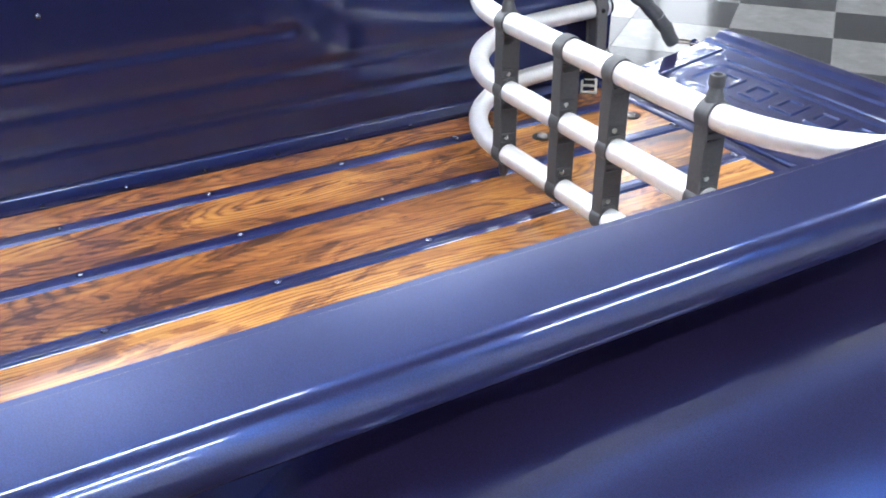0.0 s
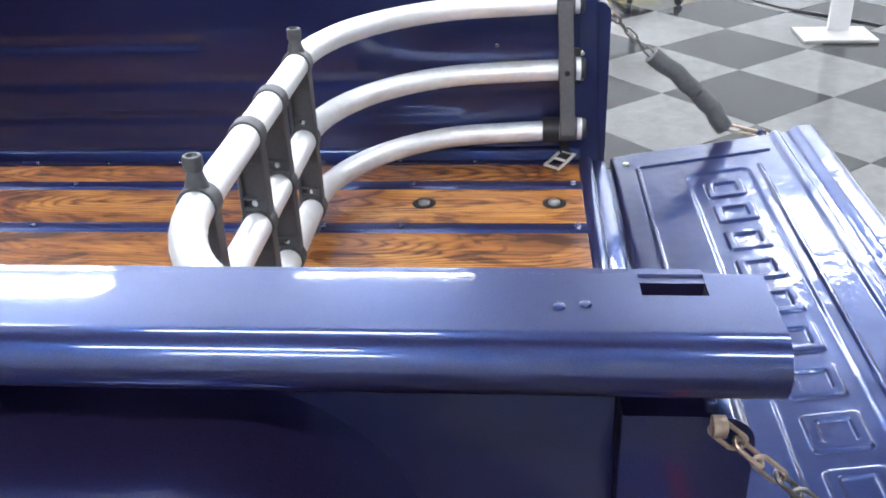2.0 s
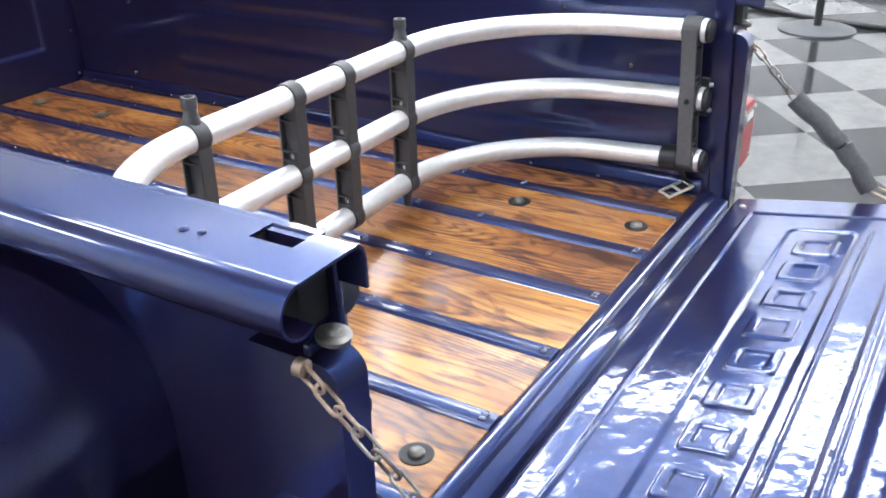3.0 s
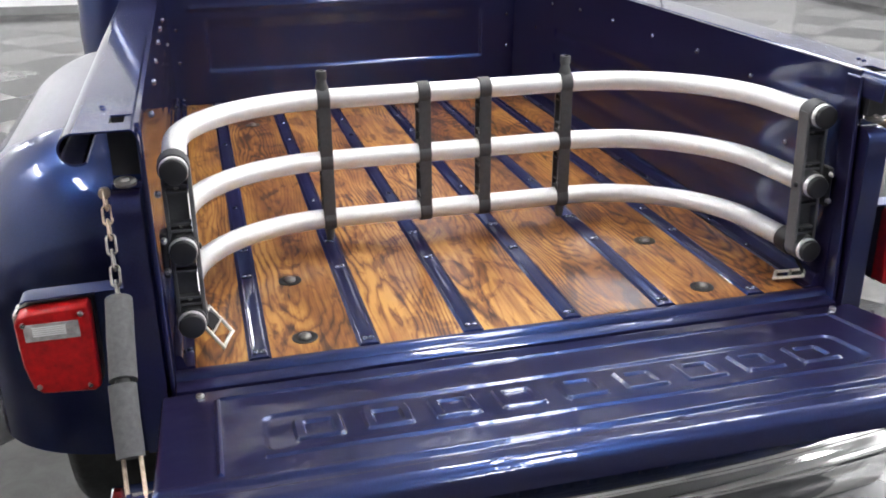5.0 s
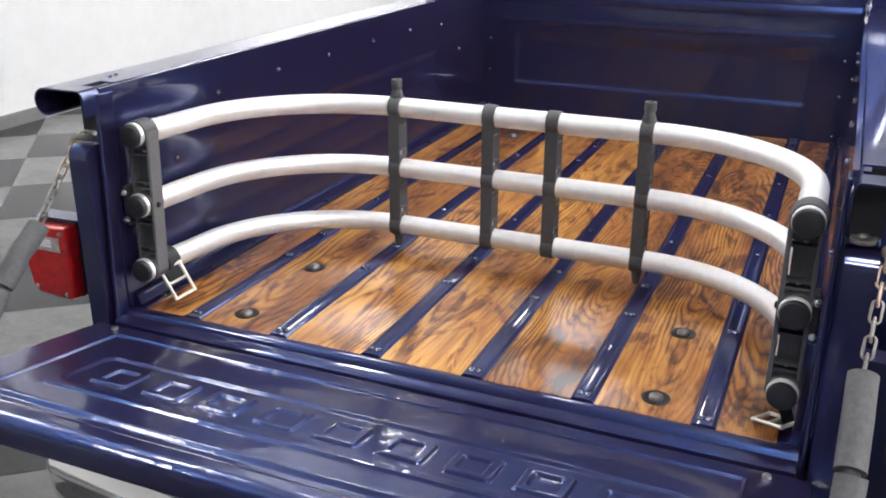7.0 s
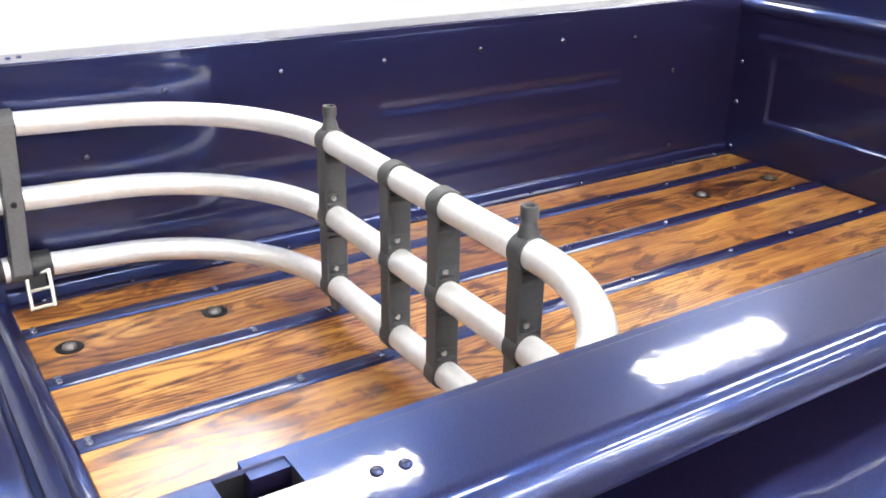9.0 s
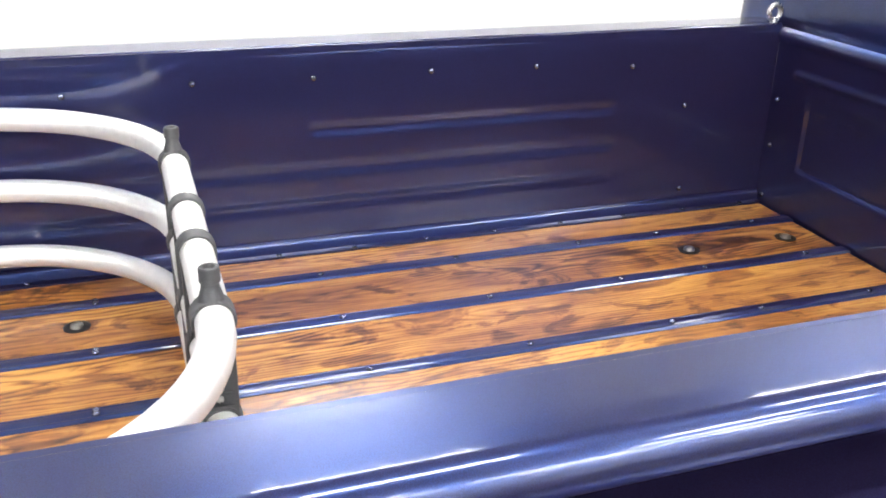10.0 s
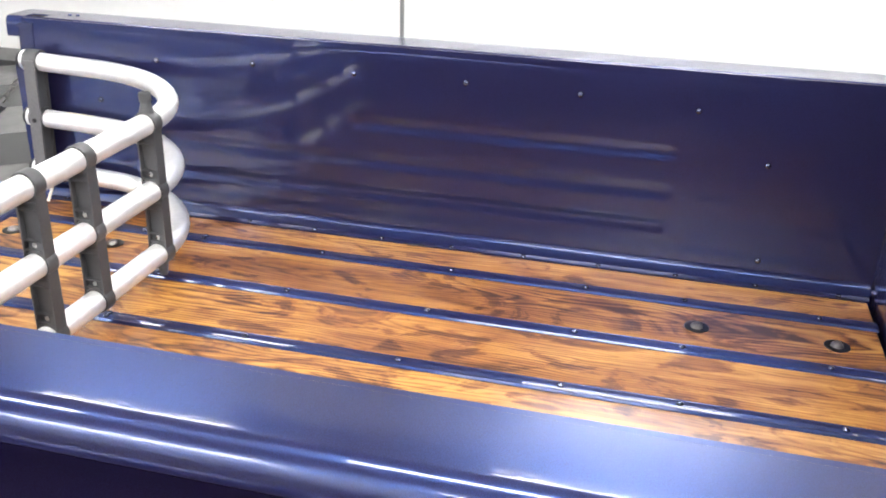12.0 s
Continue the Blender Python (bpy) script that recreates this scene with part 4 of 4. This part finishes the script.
    for k in (0.0, 0.48, 1.0):
        tube(bm, [b.lerp(c, k) - w, b.lerp(c, k) + w], 0.0034, 8)
    for s in (-1, 1):
        tube(bm, [b + w * s - d * 0.003, c + w * s + d * 0.003], 0.0034, 8)
    part("buckle", bm, WHITE_STEEL, strap, "cream plated ladder buckle")


for sx in SIDES:
    end_bracket(sx)

# ---- things on the showroom floor ----
bm = lathe(bmesh.new(), [(0.13, 0.0), (0.15, 0.02), (0.165, 0.28), (0.17, 0.34), (0.178, 0.345), (0.178, 0.37), (0.16, 0.37), (0.15, 0.05)], (0, 0, 0), (0, 0, 1), 32)
thing("bucket", "orange plastic bucket standing on the tiled floor", "bucket", bm, ORANGE, at=(5.45, 1.45, 0))
bm = bmesh.new()
pts = []
for k in range(90):
    t = 2 * math.pi * k / 30
    pts.append((0.29 * math.cos(t) + 0.012 * k / 30, 0.27 * math.sin(t), 0.022 + 0.018 * (k / 30)))
pts += [(0.25, -0.30, 0.02), (0.05, -0.75, 0.02), (-0.05, -1.2, 0.02), (0.1, -1.7, 0.02)]
thing("hose", "black rubber hose coiled round the orange bucket", "hose", tube(bm, pts, 0.02, 8), BLACK_PLASTIC, at=(5.42, 1.42, 0))

stand = thing("stool_base", "black five-legged stool base on castors", "stool base", at=(4.95, -0.62, 0))
for k in range(5):
    t = 2 * math.pi * k / 5 + 0.4
    c, s = math.cos(t), math.sin(t)
    part("leg", tube(bmesh.new(), [(0.03 * c, 0.03 * s, 0.11), (0.16 * c, 0.16 * s, 0.10), (0.30 * c, 0.30 * s, 0.062)], 0.018, 8), BLACK_PLASTIC, stand)
    part("castor", lathe(bmesh.new(), [(0.012, -0.014), (0.026, -0.013), (0.026, 0.013), (0.012, 0.014)], (0.30 * c, 0.30 * s, 0.0265), (-s, c, 0), 14), BLACK_PLASTIC, stand)
part("column", lathe(bmesh.new(), [(0.035, 0.07), (0.035, 0.15), (0.022, 0.16), (0.022, 0.42)], (0, 0, 0), (0, 0, 1), 16), BLACK_PLASTIC, stand)
part("seat", lathe(bmesh.new(), [(0.10, 0.42), (0.18, 0.43), (0.19, 0.46), (0.17, 0.49), (0.05, 0.50)], (0, 0, 0), (0, 0, 1), 28), BLACK_PLASTIC, stand)

jack = thing("floor_jack", "low yellow steel trolley jack with black wheels", "floor jack", at=(5.55, -0.75, 0))
part("frame", box(bmesh.new(), (-0.12, -0.36, 0.05), (0.12, 0.36, 0.14), 0.015), YELLOW, jack)
part("arm", box(bmesh.new(), (-0.05, -0.25, 0.12), (0.05, 0.22, 0.19), 0.015), BLACK_PLASTIC, jack)
for x in (-0.13, 0.13):
    for y in (-0.28, 0.28):
        part("wheel", lathe(bmesh.new(), [(0.02, -0.02), (0.055, -0.02), (0.055, 0.02), (0.02, 0.02)], (x, y, 0.0555), (1, 0, 0), 16), BLACK_PLASTIC, jack)

sign = thing("sign_stand", "white metal sign stand with a flat base", "sign stand", at=(4.02, -1.62, 0))
part("base", box(bmesh.new(), (-0.14, -0.20, 0.0), (0.14, 0.20, 0.022), 0.006), IVORY, sign, "ivory base plate")
part("upright", box(bmesh.new(), (0.06, -0.10, 0.02), (0.09, 0.02, 1.0), 0.006), GREY_BASE, sign)

post_stand = thing("pole_stand", "black pole on a round grey floor base", "pole stand", at=(5.22, 0.60, 0))
part("base", lathe(bmesh.new(), [(0.24, 0.0), (0.24, 0.012), (0.20, 0.026), (0.05, 0.034)], (0, 0, 0), (0, 0, 1), 36), PLASTIC, post_stand, "round dark grey base plate")
part("pole", lathe(bmesh.new(), [(0.026, 0.033), (0.026, 0.95), (0.022, 0.98), (0.010, 0.99)], (0, 0, 0), (0, 0, 1), 16), BLACK_PLASTIC, post_stand)
line = [(5.9, -0.95), (5.4, -1.10), (5.05, -1.246), (4.68, -1.478), (4.40, -1.77), (4.22, -1.95)]
thing("cable", "thin black cable lying on the tiled floor", "cable", tube(bmesh.new(), [(x, y, 0.0065) for x, y in line], 0.006, 8), BLACK_PLASTIC)


def rag_point(u, v):
    h = 0.012 + 0.055 * (1 - u * u) * (1 - v * v) * (0.6 + 0.8 * noise.noise(Vector((u * 2.2, v * 2.2, 4.0)))) + 0.012 * noise.noise(Vector((u * 6, v * 6, 1.0)))
    return Vector((0.12 * u + 0.02 * noise.noise(Vector((v * 3, u, 7.0))), 0.11 * v, max(0.003, h)))


thing("rag", "crumpled white cloth lying on the tiled floor", "rag", sheet(spread(-1, 1, 24), spread(-1, 1, 24), rag_point, (0, 0, -0.003)), CLOTH, at=(5.24, -0.28, 0))

# ---- tiled floor ----
thing("floor", "checkered showroom floor of charcoal and pale grey tiles", "floor", box(bmesh.new(), (X0 - 0.1, Y0 - 0.1, -0.12), (X1 + 0.1, Y1 + 0.1, -0.004)), BASE, kind="structure")
floor = bpy.data.objects["floor"]
TILE, TURN, PHASE = 0.555, math.radians(39.0), (-0.2937, -0.2821)
cos_t, sin_t = math.cos(TURN), math.sin(TURN)


def tile_mesh(name, mat):
    h, b = TILE / 2 - 0.0006, 0.0015
    bm = bmesh.new()
    prev = None
    for s, z in ((h, -0.004), (h, -b), (h - b, 0.0)):
        row = [bm.verts.new((x * s, y * s, z)) for x, y in ((-1, -1), (1, -1), (1, 1), (-1, 1))]
        if prev:
            for k in range(4):
                bm.faces.new((prev[k], prev[(k + 1) % 4], row[(k + 1) % 4], row[k]))
        prev = row
    bm.faces.new(prev)
    me = mesh_of(name, bm, smooth=False)
    me.materials.append(mat)
    return me


def lattice(x, y):
    return ((cos_t * x + sin_t * y) / TILE - PHASE[0], (-sin_t * x + cos_t * y) / TILE - PHASE[1])


DARK_AT = lattice(3.96, -0.235)
DARK_PARITY = (math.floor(DARK_AT[0]) + math.floor(DARK_AT[1])) % 2
TILES = [tile_mesh("tile", m) for m in (TILE_DARK, TILE_LIGHT)]
spots = []
for i in range(-40, 41):
    for j in range(-40, 41):
        a, b = (i + 0.5 + PHASE[0]) * TILE, (j + 0.5 + PHASE[1]) * TILE
        x, y = cos_t * a - sin_t * b, sin_t * a + cos_t * b
        if X0 - 0.3 < x < X1 + 0.3 and Y0 - 0.3 < y < Y1 + 0.3:
            spots.append((math.hypot(x - 1.2, y), x, y, (i + j) % 2 == DARK_PARITY))
spots.sort()
far = {0: [], 1: []}
for rank, (_, x, y, dark) in enumerate(spots):
    kind = 0 if dark else 1
    if rank < 300:
        ob = new("tile", TILES[kind])
        ob.matrix_world = pose(x, y, 0, 0, 0, 39.0)
        ob.parent = floor
    else:
        far[kind].append((x, y))
for kind, places in far.items():
    verts, faces = [], []
    for x, y in places:
        n = len(verts)
        for sx, sy in ((-1, -1), (1, -1), (1, 1), (-1, 1)):
            a, b = sx * (TILE / 2 - 0.0006), sy * (TILE / 2 - 0.0006)
            px, py = x + cos_t * a - sin_t * b, y + sin_t * a + cos_t * b
            verts += [(px, py, -0.004), (px, py, 0.0)]
        faces.append((n + 1, n + 3, n + 5, n + 7))
        for k in range(4):
            m = (k + 1) % 4
            faces.append((n + 2 * k, n + 2 * m, n + 2 * m + 1, n + 2 * k + 1))
    me = bpy.data.meshes.new("far_tiles")
    me.from_pydata(verts, [], faces)
    me.materials.append((TILE_DARK, TILE_LIGHT)[kind])
    ob = new("far_tiles", me)
    ob.parent = floor
    tagged(ob, kind="stuff")
